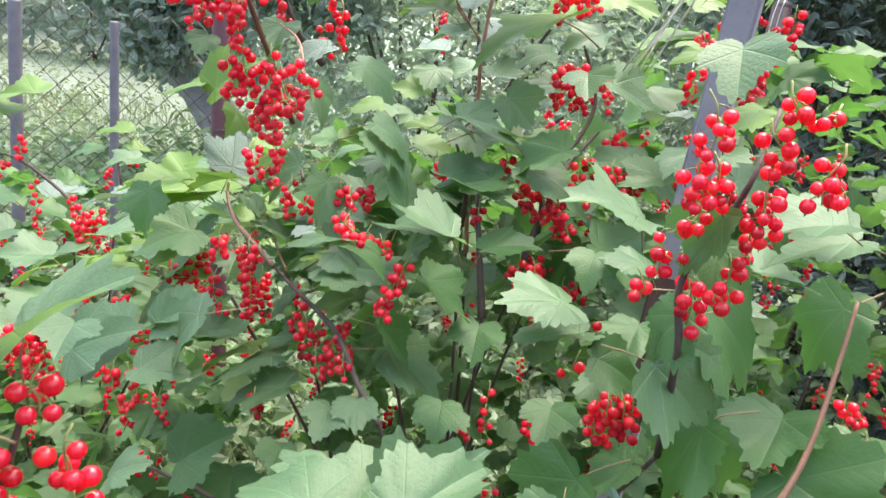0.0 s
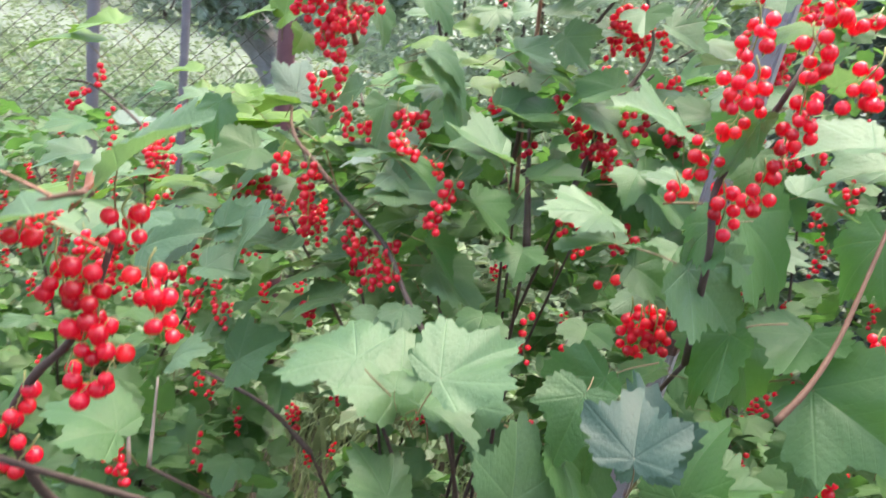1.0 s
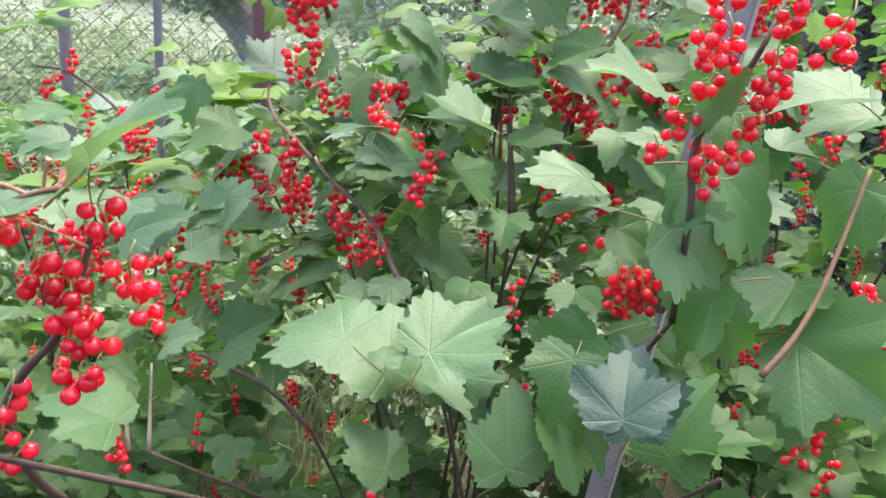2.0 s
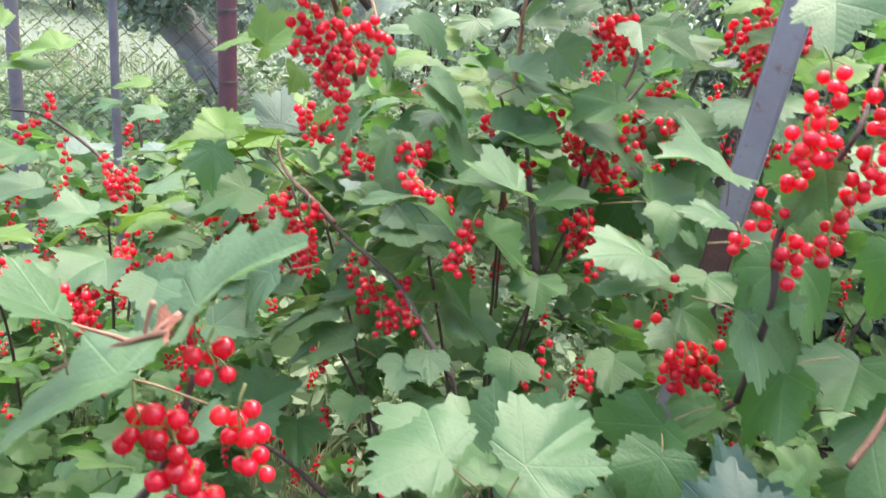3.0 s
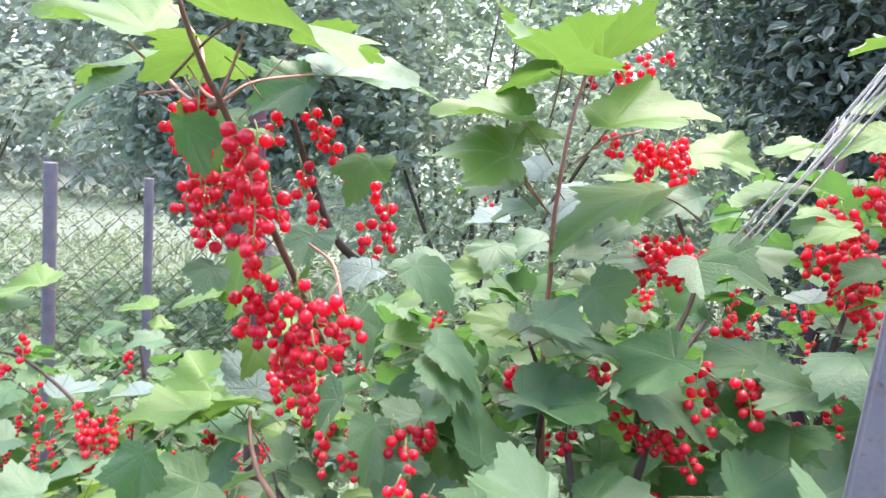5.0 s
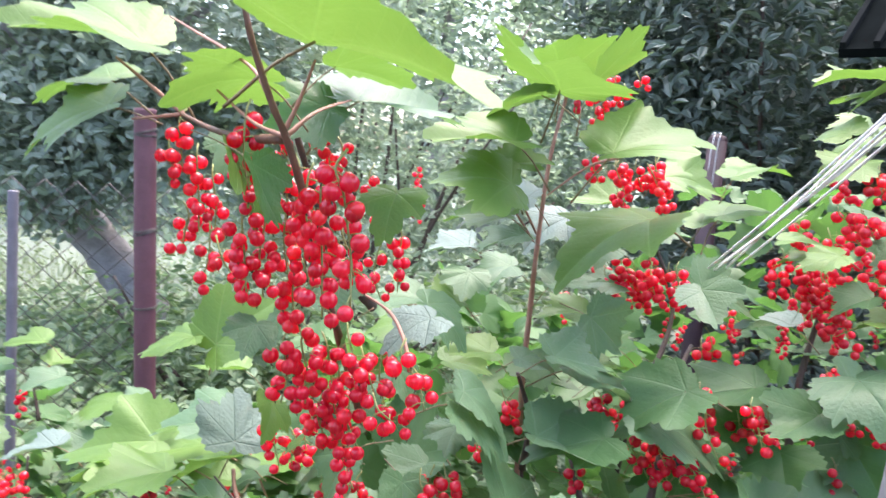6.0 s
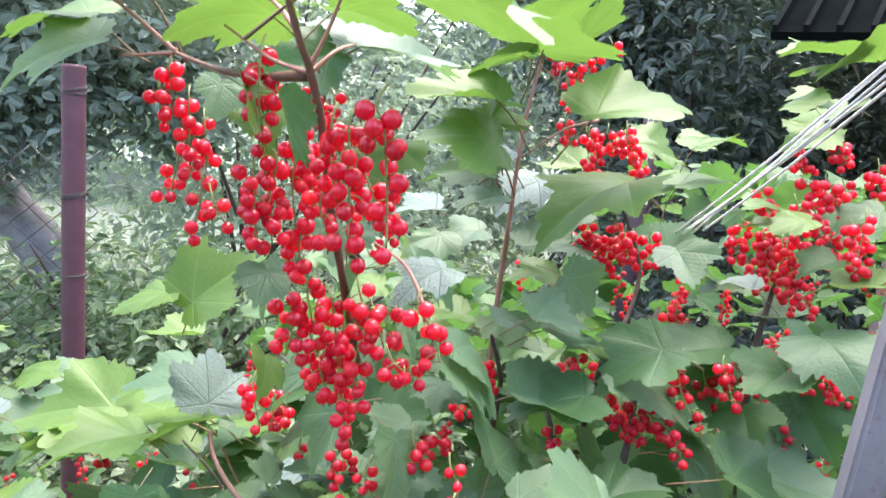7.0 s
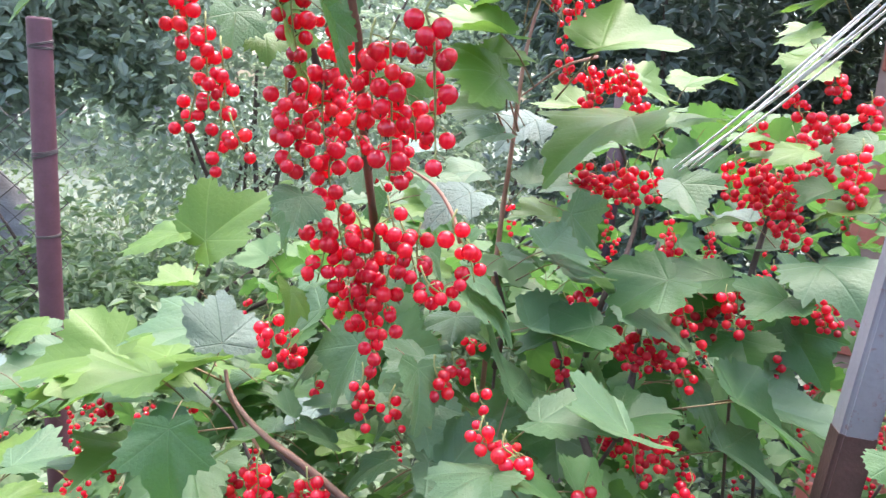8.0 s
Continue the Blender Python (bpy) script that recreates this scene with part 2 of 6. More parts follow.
def tube(line, r0, r1, sides=7, verts=None, faces=None, rough=0.0, rng=None):
    """A tapered round shoot along a line; adds to verts and faces."""
    verts = [] if verts is None else verts
    faces = [] if faces is None else faces
    start, n = len(verts), len(line)
    side = None
    for i, q in enumerate(line):
        d = line[min(i + 1, n - 1)] - line[max(i - 1, 0)]
        d = d / (np.linalg.norm(d) + 1e-9)
        ref = np.array((1.0, 0.0, 0.0)) if side is None else side
        if abs(ref @ d) > 0.95:
            ref = np.array((0.0, 1.0, 0.0))
        side = ref - (ref @ d) * d
        side /= np.linalg.norm(side)
        up = np.cross(d, side)
        r = r0 + (r1 - r0) * i / max(1, n - 1)
        if rng is not None:
            r *= 1 + rough * (rng.random() - 0.5)
        for k in range(sides):
            a = 2 * math.pi * k / sides
            verts.append(tuple(q + r * (math.cos(a) * side + math.sin(a) * up)))
    for i in range(n - 1):
        for k in range(sides):
            a, b = start + i * sides + k, start + i * sides + (k + 1) % sides
            faces.append((a, b, b + sides, a + sides))
    faces.append(tuple(start + k for k in reversed(range(sides))))
    faces.append(tuple(start + (n - 1) * sides + k for k in range(sides)))
    return verts, faces


def box(bm, x0, x1, y0, y1, z0, z1):
    vs = [bm.verts.new(v) for v in ((x0, y0, z0), (x1, y0, z0), (x1, y1, z0), (x0, y1, z0), (x0, y0, z1), (x1, y0, z1), (x1, y1, z1), (x0, y1, z1))]
    for f in ((3, 2, 1, 0), (4, 5, 6, 7), (0, 1, 5, 4), (1, 2, 6, 5), (2, 3, 7, 6), (3, 0, 4, 7)):
        bm.faces.new([vs[i] for i in f])


# ---- currant leaves ----
LOBES = ((0, 0.96), (12, 0.87), (28, 0.66), (38, 0.68), (50, 0.79), (64, 0.69), (80, 0.56), (104, 0.48), (138, 0.26), (164, 0.15), (180, 0.06))
VEINS = (0.0, 50.0, -50.0, 104.0, -104.0)


def leaf_shape(seed, count=180, rings=5):
    """A currant leaf one unit wide, tip along +y, upper side along +z: verts, faces, uvs. uv holds the distances across and along the nearest vein."""
    rng = random.Random(seed)
    lobe = [rng.uniform(0.86, 1.12) for _ in range(8)]
    ph = [rng.uniform(0, 6.3) for _ in range(4)]
    fold, droop, cup = rng.uniform(0.05, 0.55), rng.uniform(0.08, 0.45), rng.uniform(-0.22, 0.16)
    wave = rng.uniform(0.03, 0.09)
    twist = rng.uniform(-0.3, 0.3)
    teeth = 14 + rng.randrange(4)

    def radius(deg, side):
        a = abs(deg)
        for (a0, r0), (a1, r1) in zip(LOBES, LOBES[1:]):
            if a <= a1:
                t = (a - a0) / (a1 - a0)
                t = t * t * (3 - 2 * t)
                r = r0 + (r1 - r0) * t
                break
        k = min(3, int((a + 25) // 50))
        r *= lobe[k + (4 if side else 0)]
        saw = (a * teeth / 180.0 + ph[0] * 0.1) % 1.0
        tooth = (saw / 0.7 if saw < 0.7 else (1 - saw) / 0.3)
        big = 0.105 + 0.055 * math.sin(a * 0.11 + ph[3]) + 0.03 * math.sin(a * 0.31 + ph[2])
        return r * (1 + big * (tooth - 0.5) * min(1.0, (182 - a) / 30))

    def lift(x, y):
        r = math.hypot(x, y)
        a = math.atan2(x, y)
        z = fold * abs(x) * 0.6 - droop * (1.0 if y > 0.1 else 0.35) * (y - 0.1) ** 2 + cup * r * r + twist * x * y
        z += wave * r * r * math.sin(5 * a + ph[1]) + 0.5 * wave * r * r * math.sin(9 * a + ph[2])
        near = min(abs(math.degrees(a) - v) for v in VEINS)
        z += 0.004 * min(1.0, near / 10.0) * min(1, r * 3)
        return z

    verts, faces, uvs = [(0.0, -0.30, lift(0, 0))], [], []
    flat = [(0.0, 0.0)]
    degs = [-180 + 360 * i / count for i in range(count)]
    for j in range(1, rings + 1):
        s = (j / rings) ** 0.85
        for d in degs:
            r = radius(d, d > 0)
            q = r * s if j == rings else s * (r * 0.5 + 0.5 * r / (1 + 0.02))
            x, y = q * math.sin(radians(d)), q * math.cos(radians(d))
            flat.append((x, y))
            verts.append((x, y - 0.30, lift(x, y)))

    def uv_of(i, v):
        x, y = flat[i]
        sx, sy = math.sin(radians(v)), math.cos(radians(v))
        return abs(x * sy - y * sx), x * sx + y * sy

    for k in range(count):
        mid = degs[k] + 180.0 / count
        v = min(VEINS, key=lambda q: abs(q - mid))
        k1 = (k + 1) % count
        ids = (0, 1 + k1, 1 + k)
        faces.append(ids)
        uvs += [uv_of(i, v) for i in ids]
        for j in range(rings - 1):
            a, b = 1 + j * count + k, 1 + j * count + k1
            ids = (a, b, b + count, a + count)
            faces.append(ids)
            uvs += [uv_of(i, v) for i in ids]
    slots = [0] * len(faces)
    # the stalk, bending down and back from the blade
    z0, sag = lift(0, 0), rng.uniform(0.15, 0.5)
    line = smooth_line([(0, -0.28, z0), (rng.uniform(-0.04, 0.04), -0.50, z0 - 0.10 - 0.15 * sag), (rng.uniform(-0.1, 0.1), -0.74, z0 - 0.24 - 0.5 * sag)], 3)
    n0 = len(faces)
    tube(line, 0.008, 0.011, 5, verts, faces)
    for f in faces[n0:]:
        uvs += [(0.5, 0.0)] * len(f)
    slots += [1] * (len(faces) - n0)
    return verts, faces, uvs, slots


def leaf_mesh(name, shape, material):
    verts, faces, uvs, slots = shape
    me = bpy.data.meshes.new(name)
    me.from_pydata(verts, [], faces)
    me.materials.append(material)
    me.materials.append(PETIOLE)
    me.uv_layers.new(name="UVMap").data.foreach_set("uv", np.asarray(uvs, dtype=np.float32).ravel())
    me.polygons.foreach_set("material_index", slots)
    me.polygons.foreach_set("use_smooth", [True] * len(faces))
    me.update()
    return me


SHAPES = [leaf_shape(s) for s in range(11)]
LEAF_MESHES = {k: [leaf_mesh("leaf", s, m) for s in SHAPES] for k, m in LEAF_MATS.items()}
KEPT = []          # places of the leaves and berry strings that stand free, with their radius


def leaf(bush, kind, size, at, turn, pick=None, keep=True):
    n = len(bush.children) if pick is None else pick
    ob = new("leaf", LEAF_MESHES[kind][(n * 5 + 3) % 11])
    ob.parent = bush
    ob.matrix_parent_inverse = Matrix.Translation(-bush.location)
    ob.location, ob.rotation_euler, ob.scale = at, [radians(a) for a in turn], (size, size, size)
    if kind == "r":
        tagged(ob, "withered brown curled leaf")
    elif kind == "p":
        tagged(ob, "pale veined leaf, an underside colour doubling as painted top sheen")
    elif kind == "y":
        tagged(ob, "young yellow-green leaf")
    if keep:
        KEPT.append((np.array(at), size * 0.42))
    return ob


# ---- berries ----
def berry_mesh(seed):
    """A currant one unit across, hanging from its top, with the dry calyx below."""
    rng = random.Random(seed)
    verts, faces, uvs, n, rows = [(0, 0, 0.5)], [], [], 14, 8
    for j in range(1, rows):
        a = math.pi * j / rows
        for k in range(n):
            b = 2 * math.pi * k / n
            verts.append((0.5 * math.sin(a) * math.cos(b), 0.5 * math.sin(a) * math.sin(b), 0.5 * math.cos(a) * 0.97))
    verts.append((0, 0, -0.47))
    last = len(verts) - 1
    for k in range(n):
        k1 = (k + 1) % n
        faces.append((0, 1 + k, 1 + k1))
        uvs += [(k / n, 1), (k / n, 0.9), ((k + 1) / n, 0.9)]
        for j in range(rows - 2):
            a, b = 1 + j * n + k, 1 + j * n + k1
            faces.append((a, a + n, b + n, b))
            uvs += [(k / n, 0.5), (k / n, 0.4), ((k + 1) / n, 0.4), ((k + 1) / n, 0.5)]
        faces.append((last - n + k, last, last - n + k1))
        uvs += [(k / n, 0.1), (k / n, 0), ((k + 1) / n, 0.1)]
    slots = [0] * len(faces)
    n0 = len(faces)
    tip = [np.array((0, 0, -0.44)), np.array((rng.uniform(-.04, .04), 0.02, -0.56)), np.array((rng.uniform(-.1, .1), 0.05, -0.66))]
    tube(tip, 0.075, 0.03, 5, verts, faces)
    slots += [1] * (len(faces) - n0)
    n1 = len(faces)
    for f in faces[n0:]:
        uvs += [(0.05, 0.5)] * len(f)
    me = bpy.data.meshes.new("berry")
    me.from_pydata(verts, [], faces)
    me.materials.append(BERRY)
    me.materials.append(CALYX)
    me.uv_layers.new(name="UVMap").data.foreach_set("uv", np.asarray(uvs, dtype=np.float32).ravel())
    me.polygons.foreach_set("material_index", slots)
    me.polygons.foreach_set("use_smooth", [True] * len(faces))
    me.update()
    return me


BERRIES = [berry_mesh(s) for s in range(3)]


def berries(bush, top, bottom, count, size):
    """A string of currants: a thin stalk from top to bottom with the berries round it on short stalks."""
    rng = random.Random(int(1000 * (top[0] + 3 * top[1] + 7 * top[2])))
    count, size = max(2, round(count * 0.94)), size * 0.95
    a, b = np.array(top), np.array(bottom)
    length = max(np.linalg.norm(b - a), 0.012)
    bow = np.array((rng.uniform(-1, 1), rng.uniform(-1, 1), 0)) * 0.12 * length
    line = smooth_line([a + np.array((rng.uniform(-.004, .004), 0.004, 0.007)), a, (a + b) / 2 + bow, b], 4)
    verts, faces = tube(line, 0.0006, 0.0004, 5)
    spots = []
    for i in range(count):
        t = (i + 0.5) / count
        q = a + (b - a) * t + bow * math.sin(math.pi * t)
        s = size * rng.uniform(0.82, 1.10) * (1 - 0.14 * t)
        best = None
        for _ in range(14):
            ang = i * 2.4 + rng.uniform(-1.2, 1.2)
            out = size * rng.uniform(0.45, 0.74) * (1.2 if count * size > 2.0 * length else 1.0)
            c = q + np.array((math.cos(ang) * out, math.sin(ang) * out, rng.uniform(-0.5, 0.3) * size))
            gap = min([np.linalg.norm(c - o) - 0.5 * (s + so) for o, so in spots], default=1.0)
            if best is None or gap > best[0]:
                best = (gap, c)
            if gap > -0.0009:
                break
        c = best[1]
        spots.append((c, s))
        tube([q + np.array((0, 0, 0.3 * size)), (q + c) / 2 + np.array((0, 0, 0.42 * size)), c + np.array((0, 0, 0.46 * s))], 0.00035, 0.0003, 4, verts, faces)
    string = mesh_ob("berry_stalk", verts, faces, STALK, bush)
    string.matrix_parent_inverse = Matrix.Translation(-bush.location)
    for c, s in spots:
        ob = new("berry", BERRIES[rng.randrange(3)])
        ob.parent = string
        ob.location, ob.rotation_euler = c, (rng.uniform(-.5, .5), rng.uniform(-.5, .5), rng.uniform(0, 6.3))
        ob.scale = (s, s, s)
    KEPT.append(((a + b) / 2, max(0.5 * length, size)))
    return string


def stem(bush, kind, radius, points):
    verts, faces = tube(smooth_line(points, 6), radius * 0.5, radius, 8, rough=0.18, rng=random.Random(len(points)))
    ob = mesh_ob("stem", verts, faces, BARKS[kind], bush)
    ob.matrix_parent_inverse = Matrix.Translation(-bush.location)
    return ob

# ---- the ground, far and near ----
def ground():
    verts, faces = [], []
    xs = [-300, -60, -20, -8] + [-4 + 0.4 * i for i in range(21)] + [8, 20, 60, 300]
    ys = [-300, -40, -8] + [-2 + 0.4 * i for i in range(21)] + [10, 16, 30, 80, 400]
    for y in ys:
        for x in xs:
            near = max(0.0, 1 - math.hypot(x, y - 2) / 7)
            verts.append((x, y, 0.05 * near * noise.noise((x * 0.9, y * 0.9, 0.3)) - 0.01))
    n = len(xs)
    for j in range(len(ys) - 1):
        for i in range(n - 1):
            a = j * n + i
            faces.append((a, a + 1, a + 1 + n, a + n))
    ob = mesh_ob("ground", verts, faces, SOIL)
    return tagged(ob, "dark garden soil giving way to a pale grassy meadow", "ground", kind="structure")


ground()


def leaf_cloud(name, centres, normals, sizes, slim, material, seed, label, category, kind="", parent=None):
    """Many small folded leaves as one mesh: six corners each, a crease down the middle."""
    rng = np.random.default_rng(seed)
    n = len(centres)
    nz = normals / np.linalg.norm(normals, axis=1, keepdims=True)
    ref = rng.normal(size=(n, 3))
    tip = ref - (ref * nz).sum(1, keepdims=True) * nz
    tip /= np.linalg.norm(tip, axis=1, keepdims=True)
    side = np.cross(tip, nz)
    s = sizes[:, None]
    w = s * slim
    rise = s * 0.12
    c = centres
    verts = np.stack([c - 0.5 * s * tip, c - 0.12 * s * tip + 0.5 * w * side + rise * nz, c + 0.22 * s * tip + 0.4 * w * side + rise * nz,
                      c + 0.5 * s * tip - rise * nz, c + 0.22 * s * tip - 0.4 * w * side + rise * nz, c - 0.12 * s * tip - 0.5 * w * side + rise * nz], 1).reshape(-1, 3)
    base = np.arange(n)[:, None] * 6
    me = bpy.data.meshes.new(name)
    faces = np.concatenate([base + np.array([[0, 1, 2, 3]]), base + np.array([[0, 3, 4, 5]])], 0)
    me.from_pydata(verts.tolist(), [], faces.tolist())
    me.materials.append(material)
    me.update()
    ob = new(name, me)
    if parent:
        ob.parent = parent
        ob.matrix_parent_inverse = Matrix.Translation(-parent.location)
        return ob
    return tagged(ob, label, category, kind=kind)


def clump_points(rng, boxes, per):
    """Leaf places gathered in loose clumps inside ellipsoids (centre, radii)."""
    out, nor = [], []
    for (cx, cy, cz), (rx, ry, rz), count in boxes:
        v = rng.normal(size=(count, 3))
        v /= np.linalg.norm(v, axis=1, keepdims=True)
        v *= rng.uniform(0.55, 1.05, size=(count, 1))
        for q in v:
            k = max(3, int(rng.normal(per, per * 0.3)))
            p = np.array((cx, cy, cz)) + q * (rx, ry, rz)
            spread = rng.normal(size=(k, 3)) * (0.11 * (rx + ry + rz) / 3 + 0.03)
            out.append(p + spread)
            nor.append(np.tile(q * 0.6 + np.array((0, -0.25, 0.75)), (k, 1)) + rng.normal(size=(k, 3)) * 0.45)
    return np.concatenate(out), np.concatenate(nor)


# weeds between the bushes and the fence
def weeds():
    rng = np.random.default_rng(5)
    c, nrm, sz = [], [], []
    for _ in range(2600):
        x, y = min(1.6, rng.normal(-0.8, 1.25)), 1.80 + 3.45 * rng.random() ** 1.15
        h = rng.uniform(0.08, 0.30) * (1.5 if y > 2.6 else 1.0)
        k = rng.integers(7, 14)
        r = 0.05 + 0.10 * rng.random()
        c.append(np.stack([x + rng.normal(size=k) * r, y + rng.normal(size=k) * r, h * rng.uniform(0.25, 1.1, size=k)], 1))
        nrm.append(np.stack([rng.normal(size=k) * 0.4, rng.normal(size=k) * 0.4 - 0.15, np.ones(k)], 1))
        sz.append(rng.uniform(0.028, 0.072, size=k))
    leaf_cloud("weeds", np.concatenate(c), np.concatenate(nrm), np.concatenate(sz), 0.75, WEED, 6,
               "dense low green weeds with broad leaves covering the soil", "weeds", "stuff")


weeds()


def grass(name, count, x0, x1, y0, y1, h0, h1, wide, seed, label):
    rng = np.random.default_rng(seed)
    x, y = rng.uniform(x0, x1, count), rng.uniform(y0, y1, count)
    h = rng.uniform(h0, h1, count)
    lean = rng.normal(size=(count, 2)) * 0.35
    a = rng.uniform(0, 6.28, count)
    sx, sy = np.cos(a) * wide / 2, np.sin(a) * wide / 2
    v = np.stack([np.stack([x - sx, y - sy, np.zeros(count) - 0.02], 1), np.stack([x + sx, y + sy, np.zeros(count) - 0.02], 1),
                  np.stack([x + sx * .7 + lean[:, 0] * h * .35, y + sy * .7 + lean[:, 1] * h * .35, h * .6], 1),
                  np.stack([x + lean[:, 0] * h, y + lean[:, 1] * h, h], 1),
                  np.stack([x - sx * .7 + lean[:, 0] * h * .35, y - sy * .7 + lean[:, 1] * h * .35, h * .6], 1)], 1).reshape(-1, 3)
    f = (np.arange(count)[:, None] * 5 + np.arange(5)[None]).tolist()
    me = bpy.data.meshes.new(name)
    me.from_pydata(v.tolist(), [], f)
    me.materials.append(GRASS)
    me.update()
    tagged(new(name, me), label, "grass", kind="stuff")


grass("tall_grass", 12000, -7.0, 2.5, 2.7, 8.0, 0.04, 0.20, 0.007, 8, "tall pale green grass behind the wire fence")
grass("garden_grass", 6000, -1.4, 1.0, 0.15, 2.4, 0.08, 0.30, 0.007, 9, "thin grass growing under the currant bushes")


def meadow_weeds():
    rng = np.random.default_rng(15)
    c, nrm, sz = [], [], []
    for _ in range(2600):
        y = 2.6 + 9.0 * rng.random() ** 1.6
        x = rng.uniform(-1.0, 0.32) * (y + 1.5)
        h = rng.uniform(0.08, 0.42)
        k = rng.integers(6, 11)
        r = 0.05 + 0.08 * rng.random()
        c.append(np.stack([x + rng.normal(size=k) * r, y + rng.normal(size=k) * r, h * rng.uniform(0.2, 1.1, size=k)], 1))
        nrm.append(np.stack([rng.normal(size=k) * 0.6, rng.normal(size=k) * 0.5 - 0.3, np.ones(k)], 1))
        sz.append(rng.uniform(0.035, 0.08, size=k))
    leaf_cloud("meadow_weeds", np.concatenate(c), np.concatenate(nrm), np.concatenate(sz), 0.42, GRASS, 16,
               "pale green wild plants behind the wire fence", "weeds", "stuff")


meadow_weeds()


# shrubs and trees behind
def woody(parent, name, line, r0, r1, material, sides=9, label=""):
    verts, faces = tube(smooth_line(line, 5), r0, r1, sides, rough=0.2, rng=random.Random(3))
    ob = mesh_ob(name, verts, faces, material, parent, label)
    ob.matrix_parent_inverse = Matrix.Translation(-parent.location)
    return ob


def shrub(name, label, at, crowns, per, size, slim, material, seed, shoots=7):
    rng = np.random.default_rng(seed)
    top = thing(name, label, "shrub" if "tree" not in name else "tree", at=at)
    pts, nrm = clump_points(rng, crowns, per)
    keep = pts[:, 2] > 0.03
    pts, nrm = pts[keep], nrm[keep]
    leaf_cloud("crown", pts, nrm, rng.uniform(0.7, 1.25, len(pts)) * size, slim, material, seed + 1, "", "", parent=top)
    for i in range(shoots):
        (cx, cy, cz), (rx, ry, rz), _ = crowns[i % len(crowns)]
        a = rng.uniform(0, 6.28)
        tip = (cx + 0.7 * rx * math.cos(a), cy + 0.7 * ry * math.sin(a), cz + rz * rng.uniform(0.2, 0.95))
        foot = (at[0] + rng.uniform(-.12, .12), at[1] + rng.uniform(-.12, .12), 0.0)
        mid = ((foot[0] + tip[0]) / 2 + rng.uniform(-.1, .1), (foot[1] + tip[1]) / 2, tip[2] * 0.55)
        woody(top, "branch", [foot, mid, tip], 0.018, 0.005, BARKS["dark"], 6)
    return top


shrub("dark_shrub", "tall dark green shrub with oblong leaves", (1.75, 2.9, 0),
      [((1.90, 2.75, 0.9), (0.62, 0.45, 0.9), 300), ((1.70, 3.0, 1.95), (0.78, 0.5, 0.8), 420), ((1.80, 3.6, 1.3), (0.6, 0.4, 1.2), 300), ((1.25, 3.4, 2.15), (0.45, 0.3, 0.6), 200), ((2.8, 3.1, 1.2), (0.7, 0.5, 1.2), 200)],
      15, 0.060, 0.42, DARK_SHRUB, 21)
shrub("hazed_shrub", "loose shrub with small leaves, greyed for haze", (0.0, 4.4, 0),
      [((-0.25, 4.3, 1.1), (0.55, 0.5, 1.0), 170), ((0.45, 4.6, 1.9), (0.7, 0.5, 0.8), 170), ((0.55, 4.0, 0.9), (0.6, 0.4, 0.9), 150)],
      10, 0.048, 0.5, HAZED_SHRUB, 31)
shrub("hazed_hedge", "tall hedge behind the garden, paled for haze", (-0.2, 6.4, 0),
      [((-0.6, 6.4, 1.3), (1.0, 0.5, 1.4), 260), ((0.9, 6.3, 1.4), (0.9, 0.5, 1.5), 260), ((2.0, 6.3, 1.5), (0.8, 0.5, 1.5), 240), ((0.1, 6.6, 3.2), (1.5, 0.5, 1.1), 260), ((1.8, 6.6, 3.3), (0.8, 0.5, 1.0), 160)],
      10, 0.095, 0.5, HAZED_SHRUB, 65)
shrub("low_shrub", "low leafy shrub beside the fence", (-0.55, 3.6, 0),
      [((-0.75, 3.5, 0.38), (0.45, 0.3, 0.42), 120), ((-0.1, 3.4, 0.4), (0.5, 0.35, 0.45), 120), ((0.5, 3.2, 0.45), (0.5, 0.35, 0.5), 110)],
      10, 0.06, 0.5, WEED, 41)


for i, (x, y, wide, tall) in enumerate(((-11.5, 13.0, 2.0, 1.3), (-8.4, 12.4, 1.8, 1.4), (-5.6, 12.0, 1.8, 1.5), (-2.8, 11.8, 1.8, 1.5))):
    tagged(shrub("far_shrub", "distant rounded shrub across the meadow, paled for haze", (x, y, 0), [((x, y, 0.75 * tall), (wide, 0.7, tall), 130)], 10, 0.20, 0.5, HAZED_FAR, 630 + i, 5), group="shrubs beyond the meadow")


shrub("tall_hedge", "tall dense dark hedge behind the shrubs", (2.0, 6.0, 0),
      [((3.4, 5.9, 1.4), (1.1, 0.5, 1.5), 420), ((4.4, 5.6, 1.6), (1.2, 0.5, 1.7), 360), ((3.4, 6.2, 3.4), (1.5, 0.5, 1.1), 420), ((5.2, 5.0, 2.0), (1.2, 0.6, 2.0), 260)],
      10, 0.14, 0.5, DARK_SHRUB, 61)


